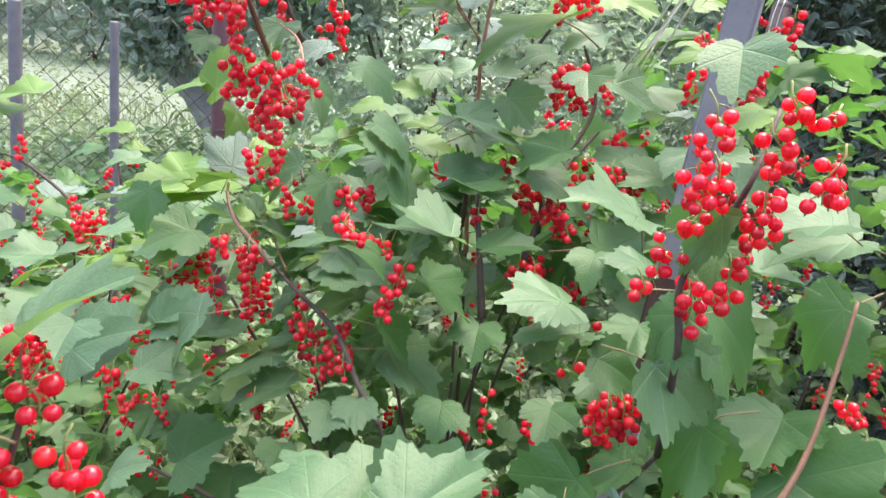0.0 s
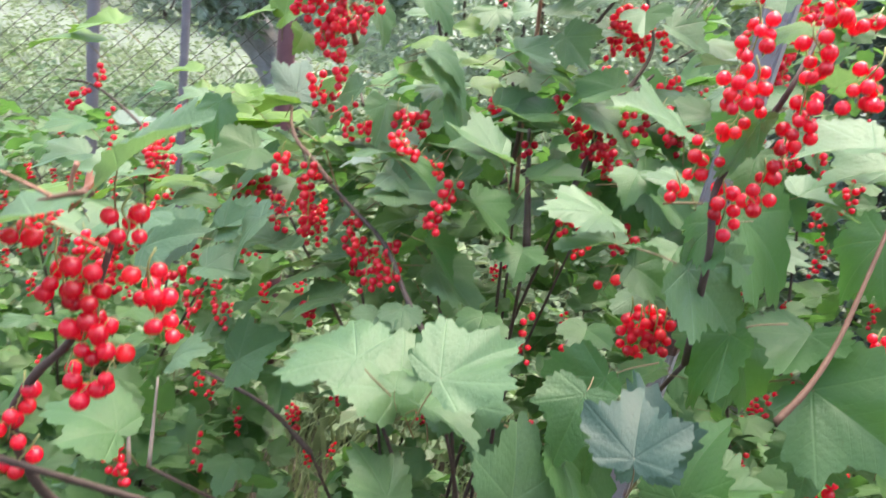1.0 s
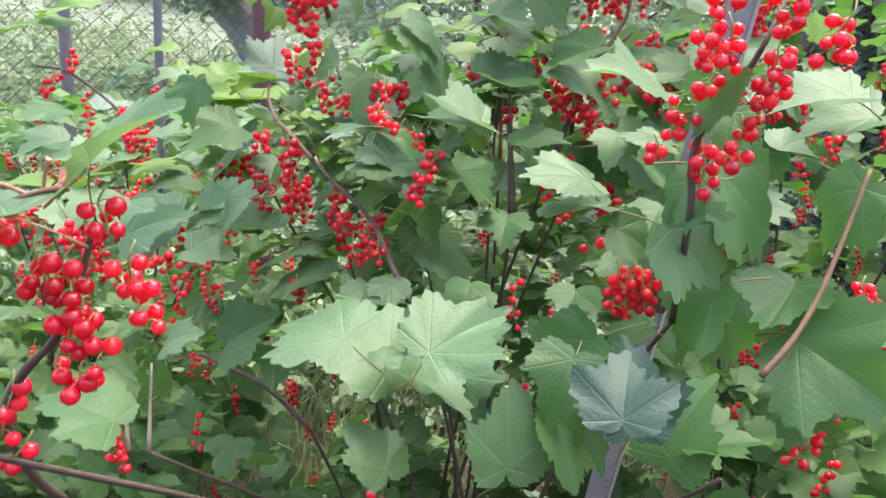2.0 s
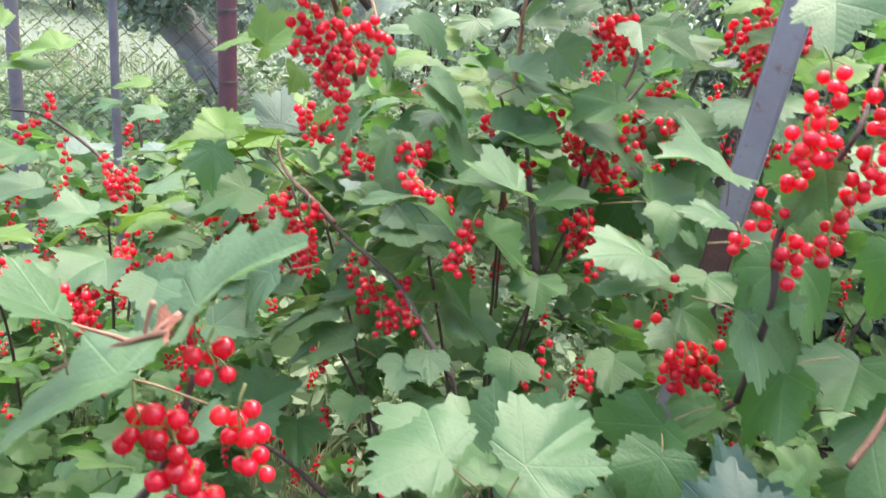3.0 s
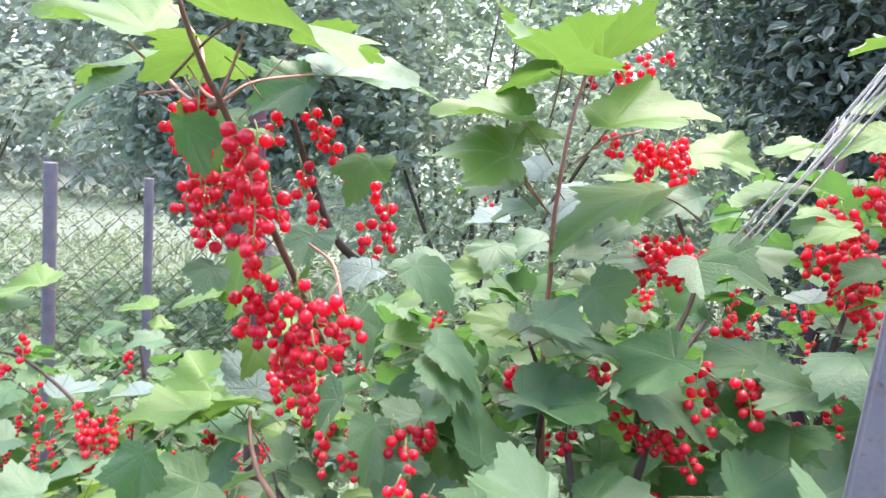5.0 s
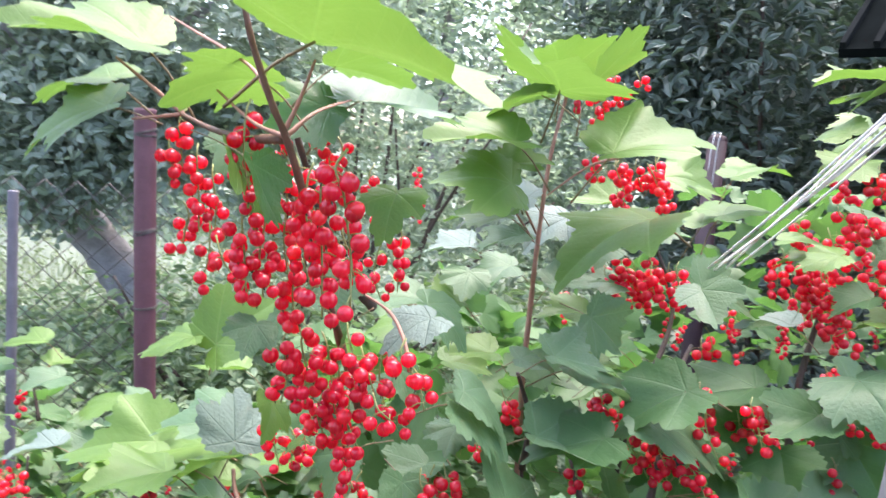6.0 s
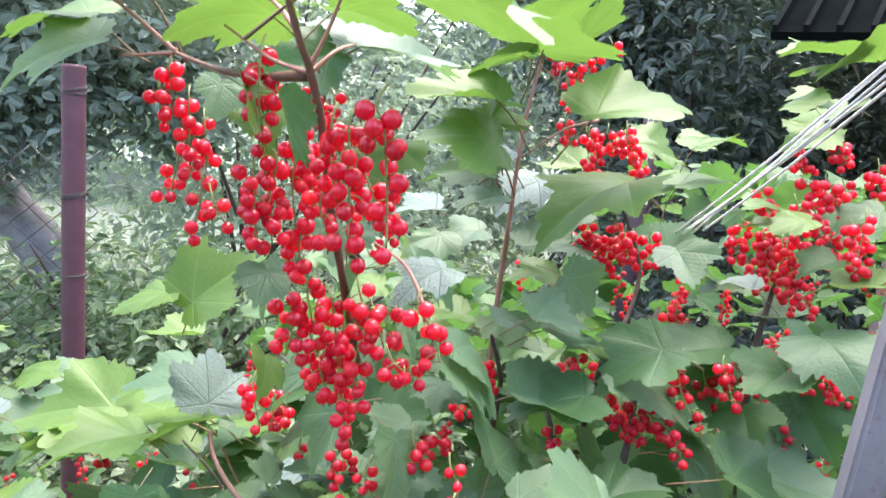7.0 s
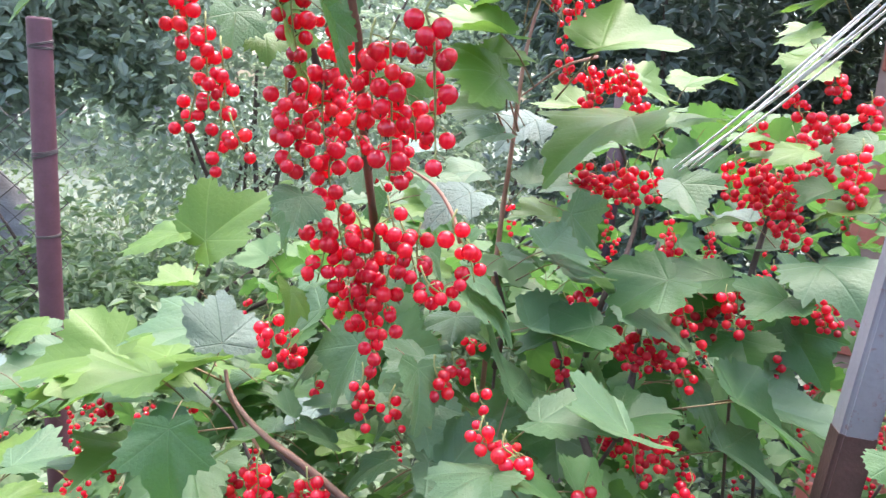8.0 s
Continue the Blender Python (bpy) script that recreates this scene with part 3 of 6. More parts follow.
def apple_tree():
    at = (-1.25, 4.6, 0)
    top = thing("apple_tree", "old apple tree with a leaning grey trunk and haze-paled leaves", "tree", at=at)
    woody(top, "trunk", [(-1.06, 4.6, -0.05), (-1.16, 4.6, 0.25), (-1.28, 4.6, 0.50), (-1.46, 4.62, 0.72), (-1.66, 4.65, 0.95), (-1.84, 4.68, 1.25), (-1.95, 4.7, 1.9)], 0.150, 0.085, TRUNK, 14)
    for a, b in (((-1.62, 4.65, 1.30), (-2.5, 4.5, 2.1)), ((-1.6, 4.65, 1.25), (-0.7, 4.4, 2.2)), ((-1.72, 4.7, 1.85), (-1.5, 4.9, 3.2)), ((-1.5, 4.63, 1.05), (-0.9, 4.5, 1.5)), ((-1.7, 4.7, 1.7), (-2.3, 5.0, 2.9))):
        mid = tuple((p + q) / 2 for p, q in zip(a, b))
        woody(top, "limb", [a, (mid[0], mid[1], mid[2] + 0.12), b], 0.05, 0.015, TRUNK, 8)
    rng = np.random.default_rng(51)
    pts, nrm = clump_points(rng, [((-1.75, 4.5, 2.2), (0.7, 0.5, 0.7), 210), ((-1.0, 4.3, 1.95), (0.75, 0.5, 0.7), 260), ((-1.5, 4.8, 3.0), (1.3, 0.8, 0.8), 260), ((-0.55, 4.4, 1.55), (0.45, 0.35, 0.5), 110), ((-1.75, 4.4, 1.45), (0.45, 0.35, 0.35), 120), ((-1.55, 4.25, 1.15), (0.30, 0.25, 0.30), 110), ((-1.2, 4.2, 1.45), (0.35, 0.25, 0.4), 110)], 13)
    leaf_cloud("crown", pts, nrm, rng.uniform(0.7, 1.2, len(pts)) * 0.07, 0.55, HAZED_APPLE, 52, "", "", parent=top)


apple_tree()


def far_tree(x, y, tall, wide, seed):
    rng = np.random.default_rng(seed)
    at = (x, y, 0)
    top = thing("far_tree", "distant tree, its full crown greyed for haze", "tree", "trees beyond the meadow", at)
    woody(top, "trunk", [(x, y, -0.1), (x + 0.1, y, tall * 0.3), (x, y, tall * 0.75)], 0.22, 0.07, TRUNK, 8)
    crowns = []
    for i in range(7):
        a = rng.uniform(0, 6.28)
        crowns.append(((x + wide * 0.45 * math.cos(a), y + wide * 0.3 * math.sin(a), tall * rng.uniform(0.16, 0.85)), (wide * 0.42, wide * 0.38, tall * 0.17), 75))
    pts, nrm = clump_points(rng, crowns, 9)
    leaf_cloud("crown", pts, nrm, rng.uniform(0.7, 1.3, len(pts)) * 0.27, 0.6, HAZED_FAR, seed + 7, "", "", parent=top)


for i, (x, y, tall, wide) in enumerate(((-15.5, 20, 8, 5), (-11.5, 21, 9, 5), (-8, 19, 8.5, 5), (-4.6, 17, 8, 4.6), (-1.6, 15, 8, 4.4), (1.4, 14, 8, 4.2), (4.4, 15, 9, 4.6), (7.8, 16, 9, 5), (12, 17, 9, 5), (-20, 19, 9, 6))):
    far_tree(x, y, tall, wide, 70 + i)


# ---- wire fence ----
def fence():
    top = thing("wire_fence", "rusty chain-link fence on thin grey steel posts", "fence", at=(-1.1, 2.35, 0))
    for x, y, lean, tall, r in ((-1.249, 2.305, 0.012, 1.215, 0.019), (-0.972, 2.345, -0.004, 1.19, 0.0135), (-3.1, 2.28, 0.0, 1.25, 0.019)):
        line = [np.array((x + lean * (z - 1.2), y, z)) for z in (-0.2, 0.4, 0.8, tall - 0.004, tall)]
        verts, faces = tube(line, r, r, 12)
        ob = mesh_ob("post", verts, faces, STEEL_POST, top, "weathered grey steel post")
        ob.matrix_parent_inverse = Matrix.Translation(-top.location)
    verts, faces = [], []
    pitch, rise, x0, count, tall = 0.042, 0.042, -3.1, 60, 1.27
    for i in range(count):
        line, z, k = [], 0.06, 0
        while z < tall:
            x = x0 + (i + ((k + i) % 2) + 0.02 * math.sin(i)) * pitch
            y = 2.385 + 0.055 * (x + 1.1) + (0.004 if (k + i) % 2 else -0.004) + 0.012 * math.sin(x * 2.3 + z * 3)
            line.append(np.array((x, y, z + 0.012 * math.sin(x * 1.7))))
            z += rise
            k += 1
        tube(line, 0.0021, 0.0021, 4, verts, faces)
    ob = mesh_ob("wire_mesh", verts, faces, WIRE, top)
    ob.matrix_parent_inverse = Matrix.Translation(-top.location)


fence()


def pipe_post():
    x, y = -0.539, 1.985
    top = thing("pipe_post", "dark red painted steel pipe post bound with wire", "post", at=(x, y, 0))
    at = lambda z: np.array((-0.040 * (z - 1.2), 0.02 * (z - 1.2), z))
    r = 0.0240
    verts, faces = tube([at(z) for z in (-0.25, 0.3, 0.7, 1.1, 1.421, 1.425)], r, r, 20)
    verts2, faces2 = tube([at(1.425), at(1.4265)], r * 0.96, r * 0.9, 20)
    mesh_ob("pipe", verts, faces, RED_PAINT, top)
    mesh_ob("cap", verts2, faces2, RED_PAINT, top)
    for z, tilt in ((1.372, 0.15), (1.365, -0.2), (1.152, 0.05), (1.146, 0.2), (0.975, -0.1)):
        line = []
        for k in range(30):
            a = 2 * math.pi * k / 14
            line.append(at(z) + np.array((math.cos(a) * (r + 0.001), math.sin(a) * (r + 0.001), 0.004 * math.sin(a + 1) + tilt * 0.02 * math.cos(a) + k * 0.0002)))
        line.append(line[-1] + np.array((-0.012, -0.008, 0.004)))
        v, f = tube(line, 0.0012, 0.0012, 5)
        mesh_ob("tie_wire", v, f, WIRE, top, "rusty wire wound round the pipe")


pipe_post()


def short_post():
    """A second red post among the bushes, with twine looped over its rounded top."""
    x, y, z1, r = POST_X, POST_Y, POST_Z, 0.0285
    top = thing("short_post", "dark maroon steel post with white twine looped over its top", "post", at=(x, y, 0))
    line = [np.array((0.0, 0.0, z)) for z in (-0.2, 0.4, 0.9, z1 - 0.022)]
    verts, faces = tube(line, r, r, 20)
    mesh_ob("pipe", verts, faces, MAROON, top)
    rings = [(r * math.cos(a), z1 - 0.022 + 0.022 * math.sin(a)) for a in (0.0, 0.4, 0.8, 1.15, 1.4)]
    verts = [(q * math.cos(k * math.pi / 10), q * math.sin(k * math.pi / 10), z) for q, z in rings for k in range(20)]
    faces = [(j * 20 + k, j * 20 + (k + 1) % 20, j * 20 + 20 + (k + 1) % 20, j * 20 + 20 + k) for j in range(4) for k in range(20)]
    faces.append(tuple(80 + k for k in range(20)))
    mesh_ob("cap", verts, faces, MAROON, top, "rounded maroon cap")
    for off, drop in ((-0.012, 0.11), (0.006, 0.16)):
        pts = [(off - 0.021, -0.030, z1 - drop), (off - 0.020, -0.030, z1 - 0.05), (off - 0.012, -0.024, z1 - 0.006), (off, 0.0, z1 + 0.0035), (off + 0.004, 0.024, z1 - 0.006), (off + 0.004, 0.031, z1 - 0.06)]
        v, f = tube(smooth_line(pts, 5), 0.0013, 0.0013, 6)
        mesh_ob("twine_loop", v, f, TWINE, top, "white twine loop")


POST_X, POST_Y, POST_Z = 1.001, 2.385, 1.518
short_post()


def stake():
    top = thing("steel_stake", "grey painted square steel stake among the leaves", "stake", at=(STAKE_X, STAKE_Y, 0))
    slant = lambda z: Vector((STAKE_DX * (z - 1.2), STAKE_DY * (z - 1.2), z))
    w = 0.0115

    def length(z0, z1, r, name, material, label=""):
        bm = bmesh.new()
        box(bm, -r, r, -r, r, 0, 1)
        bmesh.ops.bevel(bm, geom=[e for e in bm.edges if abs(e.verts[0].co.z - e.verts[1].co.z) > 0.5], offset=0.003, segments=3, affect="EDGES")
        spin = Matrix.Rotation(radians(-27), 3, "Z")
        for v in bm.verts:
            z = z0 + v.co.z * (z1 - z0)
            v.co = spin @ Vector((v.co.x, v.co.y, 0)) + slant(z)
        return part(name, bm, material, top, label)

    length(-0.2, 1.53, w, "tube", GREY_PAINT)
    length(1.01, 1.15, w + 0.0006, "rust_band", RUST, "bare red-brown rusted band")


STAKE_X, STAKE_Y, STAKE_DX, STAKE_DY = 0.258, 0.619, 0.017, -0.065
stake()


def twine():
    top = thing("twine", "white garden twine tied from a stake to the branches", "twine", at=(0.262, 0.60, 1.40))
    for i, (a, b, sag) in enumerate((((0.262, 0.600, 1.492), (0.235, 0.850, 1.300), 0.004), ((0.262, 0.602, 1.484), (0.242, 0.852, 1.298), 0.007), ((0.264, 0.604, 1.470), (0.262, 0.850, 1.304), 0.003), ((0.258, 0.600, 1.488), (0.252, 0.851, 1.301), 0.001), ((0.266, 0.603, 1.478), (0.246, 0.853, 1.303), 0.0055))):
        a, b = np.array(a) - top.location, np.array(b) - top.location
        line = [a + (b - a) * k / 14 - np.array((0, 0, sag * math.sin(math.pi * k / 14))) for k in range(15)]
        v, f = tube(line, 0.0010, 0.0010, 6, rough=0.25, rng=random.Random(i))
        mesh_ob("strand", v, f, TWINE, top)


twine()


def shed():
    """A brick shed: eave wall towards the bushes, ribbed roof rising away from it."""
    along, back = Vector((0.66, -0.75, 0)).normalized(), Vector((0.75, 0.66, 0)).normalized()
    top = thing("brick_shed", "small red brick shed with a dark ribbed roof", "shed", at=(1.11, 2.02, 0))
    frame_of = Matrix((along, back, Vector((0, 0, 1)))).transposed().to_4x4()
    eave, slope, deep = 1.73, radians(38), 1.7
    tilt = frame_of @ Matrix.Translation((0, 0, eave)) @ Matrix.Rotation(slope, 4, "X")
    bm = bmesh.new()
    box(bm, 0, 3.0, -0.02, 2.5, -0.012, 0.012)
    part("roof", bm, ROOFING, top, "dark sheet roof").matrix_basis = tilt
    for i in range(40):
        bm = bmesh.new()
        box(bm, 0.0, 0.014, -0.018, 2.49, 0.010, 0.030)
        part("rib", bm, ROOF_RIB, top, "pale roof rib").matrix_basis = tilt @ Matrix.Translation((0.003 + 0.075 * i, 0, 0))
    bm = bmesh.new()
    box(bm, 0.33, 2.6, 0.162, 0.28, 0, 1.80)
    wall = part("wall", bm, MORTAR, top, "mortared brick wall")
    wall.matrix_basis = frame_of
    for x0, x1, y0, y1, z in ((0.33, 0.45, 0.28, deep, 1.80), (2.48, 2.60, 0.28, deep, 1.80), (0.33, 2.60, deep, deep + 0.12, 2.9)):
        bm = bmesh.new()
        box(bm, x0, x1, y0, y1, 0, z)
        part("wall", bm, MORTAR, top).matrix_basis = frame_of
    bm = bmesh.new()
    box(bm, -0.12, 0.12, -0.006, 0.05, -0.0325, 0.0325)
    bmesh.ops.bevel(bm, geom=bm.edges[:], offset=0.004, segments=1, affect="EDGES")
    me = bpy.data.meshes.new("brick")
    bm.to_mesh(me)
    bm.free()
    me.materials.append(BRICK)
    rng = random.Random(4)
    for row in range(23):
        for col in range(8):
            ob = new("brick", me)
            ob.parent = wall
            ob.location = (0.455 + col * 0.25 + (0.125 if row % 2 else 0) + rng.uniform(-.002, .002), 0.156 + rng.uniform(-.002, .002), 0.04 + row * 0.076)


shed()

# added out of view: holds back southern sky light from the bush fronts
def add_light_block():
    bm = bmesh.new()
    box(bm, -7.0, 7.0, -1.85, -1.7, -0.1, 2.0)
    me = bpy.data.meshes.new("wall_south")
    bm.to_mesh(me)
    bm.free()
    me.materials.append(PLANK)
    tagged(new("wall_south", me), "unseen plank wall added to block low southern sky light", "wall", kind="structure")


add_light_block()

# ---- the currant bushes ----
main_bush = thing("currant_bush", "large red currant bush hung with ripe berries", "currant bush", "currant bushes", (0.12, 0.92, 0))
left_bush = thing("currant_bush", "low red currant bush in front of the fence", "currant bush", "currant bushes", (-0.62, 1.25, 0))
right_bush = thing("currant_bush", "red currant bush laden with dense berry strings", "currant bush", "currant bushes", (0.62, 1.05, 0))

# the leaves, berry strings and shoots that stand out, bush by bush
stem(main_bush, "young", 0.0030, [(0.102, 0.887, 1.444), (0.09, 0.88, 1.381), (0.084, 0.87, 1.3), (0.087, 0.883, 1.252), (0.089, 0.891, 1.169), (0.102, 0.923, 1.054)])
stem(main_bush, "young", 0.0015, [(0.081, 0.872, 1.31), (0.031, 0.808, 1.36)])
stem(main_bush, "young", 0.0015, [(0.09, 0.876, 1.351), (0.12, 0.862, 1.379), (0.153, 0.867, 1.391)])
stem(main_bush, "dark", 0.0034, [(0.196, 0.887, 1.32), (0.217, 0.874, 1.264), (0.201, 0.851, 1.22), (0.173, 0.831, 1.182), (0.178, 0.861, 1.106), (0.184, 0.897, 1.007)])
stem(main_bush, "dark", 0.0032, [(0.07, 0.838, 1.2), (0.087, 0.848, 1.156), (0.089, 0.861, 1.104)])
stem(main_bush, "young", 0.0016, [(-0.161, 0.938, 1.081), (-0.142, 0.928, 1.041), (-0.115, 0.896, 1.007)])
stem(main_bush, "dark", 0.0016, [(-0.111, 0.787, 1.195), (-0.082, 0.746, 1.176), (-0.071, 0.721, 1.165)])
stem(main_bush, "dark", 0.0028, [(-0.115, 0.71, 1.103), (-0.104, 0.698, 1.099), (-0.062, 0.656, 1.083), (-0.015, 0.614, 1.064), (0.015, 0.561, 1.043), (0.036, 0.532, 1.028)])
stem(main_bush, "dark", 0.0024, [(0.226, 0.423, 1.305), (0.212, 0.4, 1.275), (0.206, 0.402, 1.253), (0.191, 0.407, 1.212), (0.196, 0.402, 1.173), (0.214, 0.441, 1.086)])
stem(main_bush, "dark", 0.0034, [(-0.206, 0.704, 0.842), (-0.125, 0.675, 0.833), (-0.067, 0.658, 0.798)])
stem(main_bush, "dry", 0.002, [(-0.171, 0.509, 0.951), (-0.163, 0.481, 0.884)])
stem(main_bush, "dry", 0.002, [(-0.19, 0.498, 0.923), (-0.18, 0.481, 0.882)])
stem(main_bush, "dark", 0.004, [(0.096, 0.76, 1.165), (0.105, 0.716, 1.113), (0.113, 0.676, 1.068)])
stem(main_bush, "dark", 0.004, [(0.172, 0.764, 1.182), (0.157, 0.739, 1.146), (0.145, 0.729, 1.094)])
stem(main_bush, "dark", 0.0035, [(0.217, 0.827, 1.235), (0.186, 0.793, 1.202), (0.172, 0.764, 1.182)])
stem(main_bush, "dark", 0.0016, [(-0.173, 0.814, 1.11), (-0.143, 0.789, 1.088), (-0.124, 0.762, 1.056)])
leaf(main_bush, "g", 0.053, (-0.178, 0.682, 1.107), (-8, -26, 142))
leaf(main_bush, "y", 0.023, (-0.117, 0.643, 1.227), (-42, -34, -148))
leaf(main_bush, "l", 0.038, (-0.03, 0.673, 1.147), (-31, 3, -174))
leaf(main_bush, "g", 0.045, (0.101, 0.742, 1.083), (-29, 0, 164))
leaf(main_bush, "g", 0.032, (0.208, 0.411, 1.223), (-47, 7, 154))
leaf(main_bush, "l", 0.056, (0.306, 0.493, 1.221), (-21, -13, 88))
leaf(main_bush, "l", 0.033, (-0.005, 0.533, 1.027), (-17, -1, 172))
leaf(main_bush, "l", 0.045, (0.006, 0.32, 1.114), (8, -19, 65))
leaf(main_bush, "l", 0.048, (0.071, 0.336, 1.108), (23, 14, -44))
leaf(main_bush, "l", 0.018, (0.039, 0.328, 1.097), (24, -4, 2))
leaf(main_bush, "g", 0.05, (-0.153, 0.657, 0.918), (-15, -3, -172))
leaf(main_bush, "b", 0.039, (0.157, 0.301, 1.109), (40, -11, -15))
leaf(main_bush, "g", 0.039, (0.137, 0.356, 1.083), (-41, -3, 155))
leaf(main_bush, "g", 0.067, (0.296, 0.398, 1.095), (-13, 48, -147))
leaf(main_bush, "g", 0.047, (0.276, 0.429, 1.117), (-25, 8, 143))
leaf(main_bush, "g", 0.042, (0.301, 0.42, 1.044), (-45, 8, 148))
leaf(main_bush, "g", 0.037, (0.37, 0.496, 1.078), (-17, 10, 133))
leaf(main_bush, "g", 0.037, (-0.189, 0.661, 0.925), (-12, -5, -176))
leaf(main_bush, "g", 0.032, (0.024, 0.522, 1.002), (-14, 2, 176))
leaf(main_bush, "g", 0.042, (-0.091, 0.599, 0.914), (-9, 0, -168))
leaf(main_bush, "g", 0.042, (-0.138, 0.606, 0.798), (-2, -2, -179))
leaf(main_bush, "g", 0.046, (-0.241, 0.652, 0.766), (3, -3, -166))
leaf(main_bush, "g", 0.038, (0.105, 0.614, 1.075), (-24, 4, 169))
leaf(main_bush, "g", 0.028, (0.164, 0.505, 1.185), (-29, 3, 156))
leaf(main_bush, "g", 0.069, (0.227, 0.775, 1.214), (-10, -10, 79))
leaf(main_bush, "g", 0.047, (0.25, 0.708, 1.211), (-22, -10, 115))
leaf(main_bush, "l", 0.031, (0.017, 0.536, 1.035), (-18, 4, -176))
leaf(main_bush, "g", 0.029, (-0.041, 0.539, 0.985), (-14, -2, 175))
leaf(main_bush, "g", 0.04, (0.166, 0.553, 1.039), (-20, 6, 164))
leaf(main_bush, "g", 0.035, (0.08, 0.536, 1.041), (-19, 4, 171))
leaf(main_bush, "y", 0.066, (-0.235, 0.892, 1.014), (2, 7, 138))
leaf(main_bush, "p", 0.033, (-0.086, 0.812, 1.088), (-4, -1, 99))
leaf(main_bush, "y", 0.036, (-0.058, 0.787, 1.066), (-4, 2, 97))
leaf(main_bush, "l", 0.041, (-0.157, 0.809, 1.041), (-12, 0, -178))
leaf(main_bush, "g", 0.056, (0.235, 0.805, 1.186), (-15, 15, -179))
leaf(main_bush, "g", 0.046, (0.271, 0.759, 1.16), (-19, 8, 155))
leaf(main_bush, "l", 0.037, (-0.024, 0.728, 1.158), (-10, -5, 131))
leaf(main_bush, "l", 0.042, (0.032, 0.918, 1.264), (-29, -3, 162))
leaf(main_bush, "p", 0.054, (0.024, 0.975, 1.288), (-6, -11, 91))
leaf(main_bush, "y", 0.047, (0.166, 0.91, 1.208), (-8, -5, 81))
leaf(main_bush, "y", 0.045, (0.231, 0.939, 1.378), (20, 26, -91))
leaf(main_bush, "l", 0.051, (0.205, 0.907, 1.329), (-23, -13, 107))
leaf(main_bush, "l", 0.049, (0.146, 0.897, 1.303), (-16, -18, 94))
leaf(main_bush, "l", 0.046, (0.113, 0.86, 1.279), (14, 12, -84))
leaf(main_bush, "y", 0.042, (0.052, 0.827, 1.378), (18, 20, -78))
leaf(main_bush, "p", 0.053, (0.108, 0.909, 1.325), (-20, -10, 117))
leaf(main_bush, "l", 0.039, (0.05, 0.839, 1.315), (-15, -15, 101))
leaf(main_bush, "y", 0.049, (0.167, 0.95, 1.345), (-9, -22, 71))
leaf(main_bush, "y", 0.035, (0.271, 0.746, 1.326), (-18, -15, 80))
leaf(main_bush, "g", 0.037, (0.295, 0.736, 1.296), (-21, -10, 93))
leaf(main_bush, "l", 0.026, (-0.153, 0.677, 1.369), (-56, -9, -171))
leaf(main_bush, "y", 0.022, (-0.136, 0.682, 1.362), (-31, 5, -179))
leaf(main_bush, "g", 0.04, (-0.107, 0.659, 1.393), (-30, -32, 129))
leaf(main_bush, "y", 0.035, (-0.058, 0.662, 1.347), (-36, -1, 161))
leaf(main_bush, "l", 0.028, (-0.084, 0.64, 1.3), (-37, 1, 169))
leaf(main_bush, "l", 0.033, (-0.067, 0.648, 1.238), (-21, 6, 174))
leaf(main_bush, "y", 0.064, (-0.126, 0.929, 1.076), (3, -4, -61))
leaf(main_bush, "p", 0.05, (-0.18, 0.958, 1.039), (-4, 6, 96))
leaf(main_bush, "l", 0.053, (-0.124, 0.943, 1.033), (-4, 4, 92))
leaf(main_bush, "l", 0.021, (-0.122, 0.572, 1.289), (-37, -14, 176))
leaf(main_bush, "y", 0.084, (0.092, 0.892, 1.468), (21, 8, 160))
leaf(main_bush, "l", 0.042, (0.181, 0.741, 1.29), (-26, 18, 167))
leaf(main_bush, "l", 0.06, (0.281, 0.687, 1.242), (-12, 18, 170))
leaf(main_bush, "g", 0.062, (0.212, 0.819, 1.092), (-52, -7, 141))
leaf(main_bush, "p", 0.03, (-0.046, 0.591, 1.294), (-17, -12, 118))
leaf(main_bush, "p", 0.049, (0.281, 0.817, 1.259), (-9, -4, 57))
leaf(main_bush, "y", 0.05, (0.317, 0.728, 1.284), (-10, -11, 51))
leaf(main_bush, "y", 0.03, (0.284, 0.806, 1.334), (10, 15, -123))
leaf(main_bush, "y", 0.028, (0.288, 0.803, 1.319), (-10, -14, 57))
leaf(main_bush, "y", 0.058, (-0.21, 1.11, 1.106), (-4, -1, 97))
leaf(main_bush, "l", 0.032, (-0.003, 0.709, 1.193), (-18, 3, 156))
leaf(main_bush, "l", 0.038, (-0.18, 0.492, 1.09), (-10, -2, -174))
leaf(main_bush, "l", 0.041, (0.214, 0.461, 1.325), (-41, 15, 151))
leaf(main_bush, "y", 0.031, (0.219, 0.452, 1.298), (-22, -2, 106))
leaf(main_bush, "g", 0.039, (0.21, 0.529, 1.128), (-24, 8, 149))
leaf(main_bush, "l", 0.043, (0.197, 0.516, 1.093), (-14, 17, 177))
leaf(main_bush, "g", 0.043, (0.345, 0.52, 1.065), (-17, 11, 149))
berries(main_bush, (0.161, 0.939, 1.47), (0.167, 0.931, 1.428), 7, 0.0081)
berries(main_bush, (0.144, 0.94, 1.452), (0.151, 0.931, 1.399), 9, 0.0086)
berries(main_bush, (0.16, 0.905, 1.381), (0.172, 0.899, 1.359), 11, 0.0098)
berries(main_bush, (0.187, 0.879, 1.387), (0.194, 0.873, 1.357), 9, 0.0096)
berries(main_bush, (0.162, 0.902, 1.363), (0.163, 0.898, 1.342), 4, 0.0089)
berries(main_bush, (0.184, 0.928, 1.291), (0.197, 0.921, 1.265), 14, 0.0098)
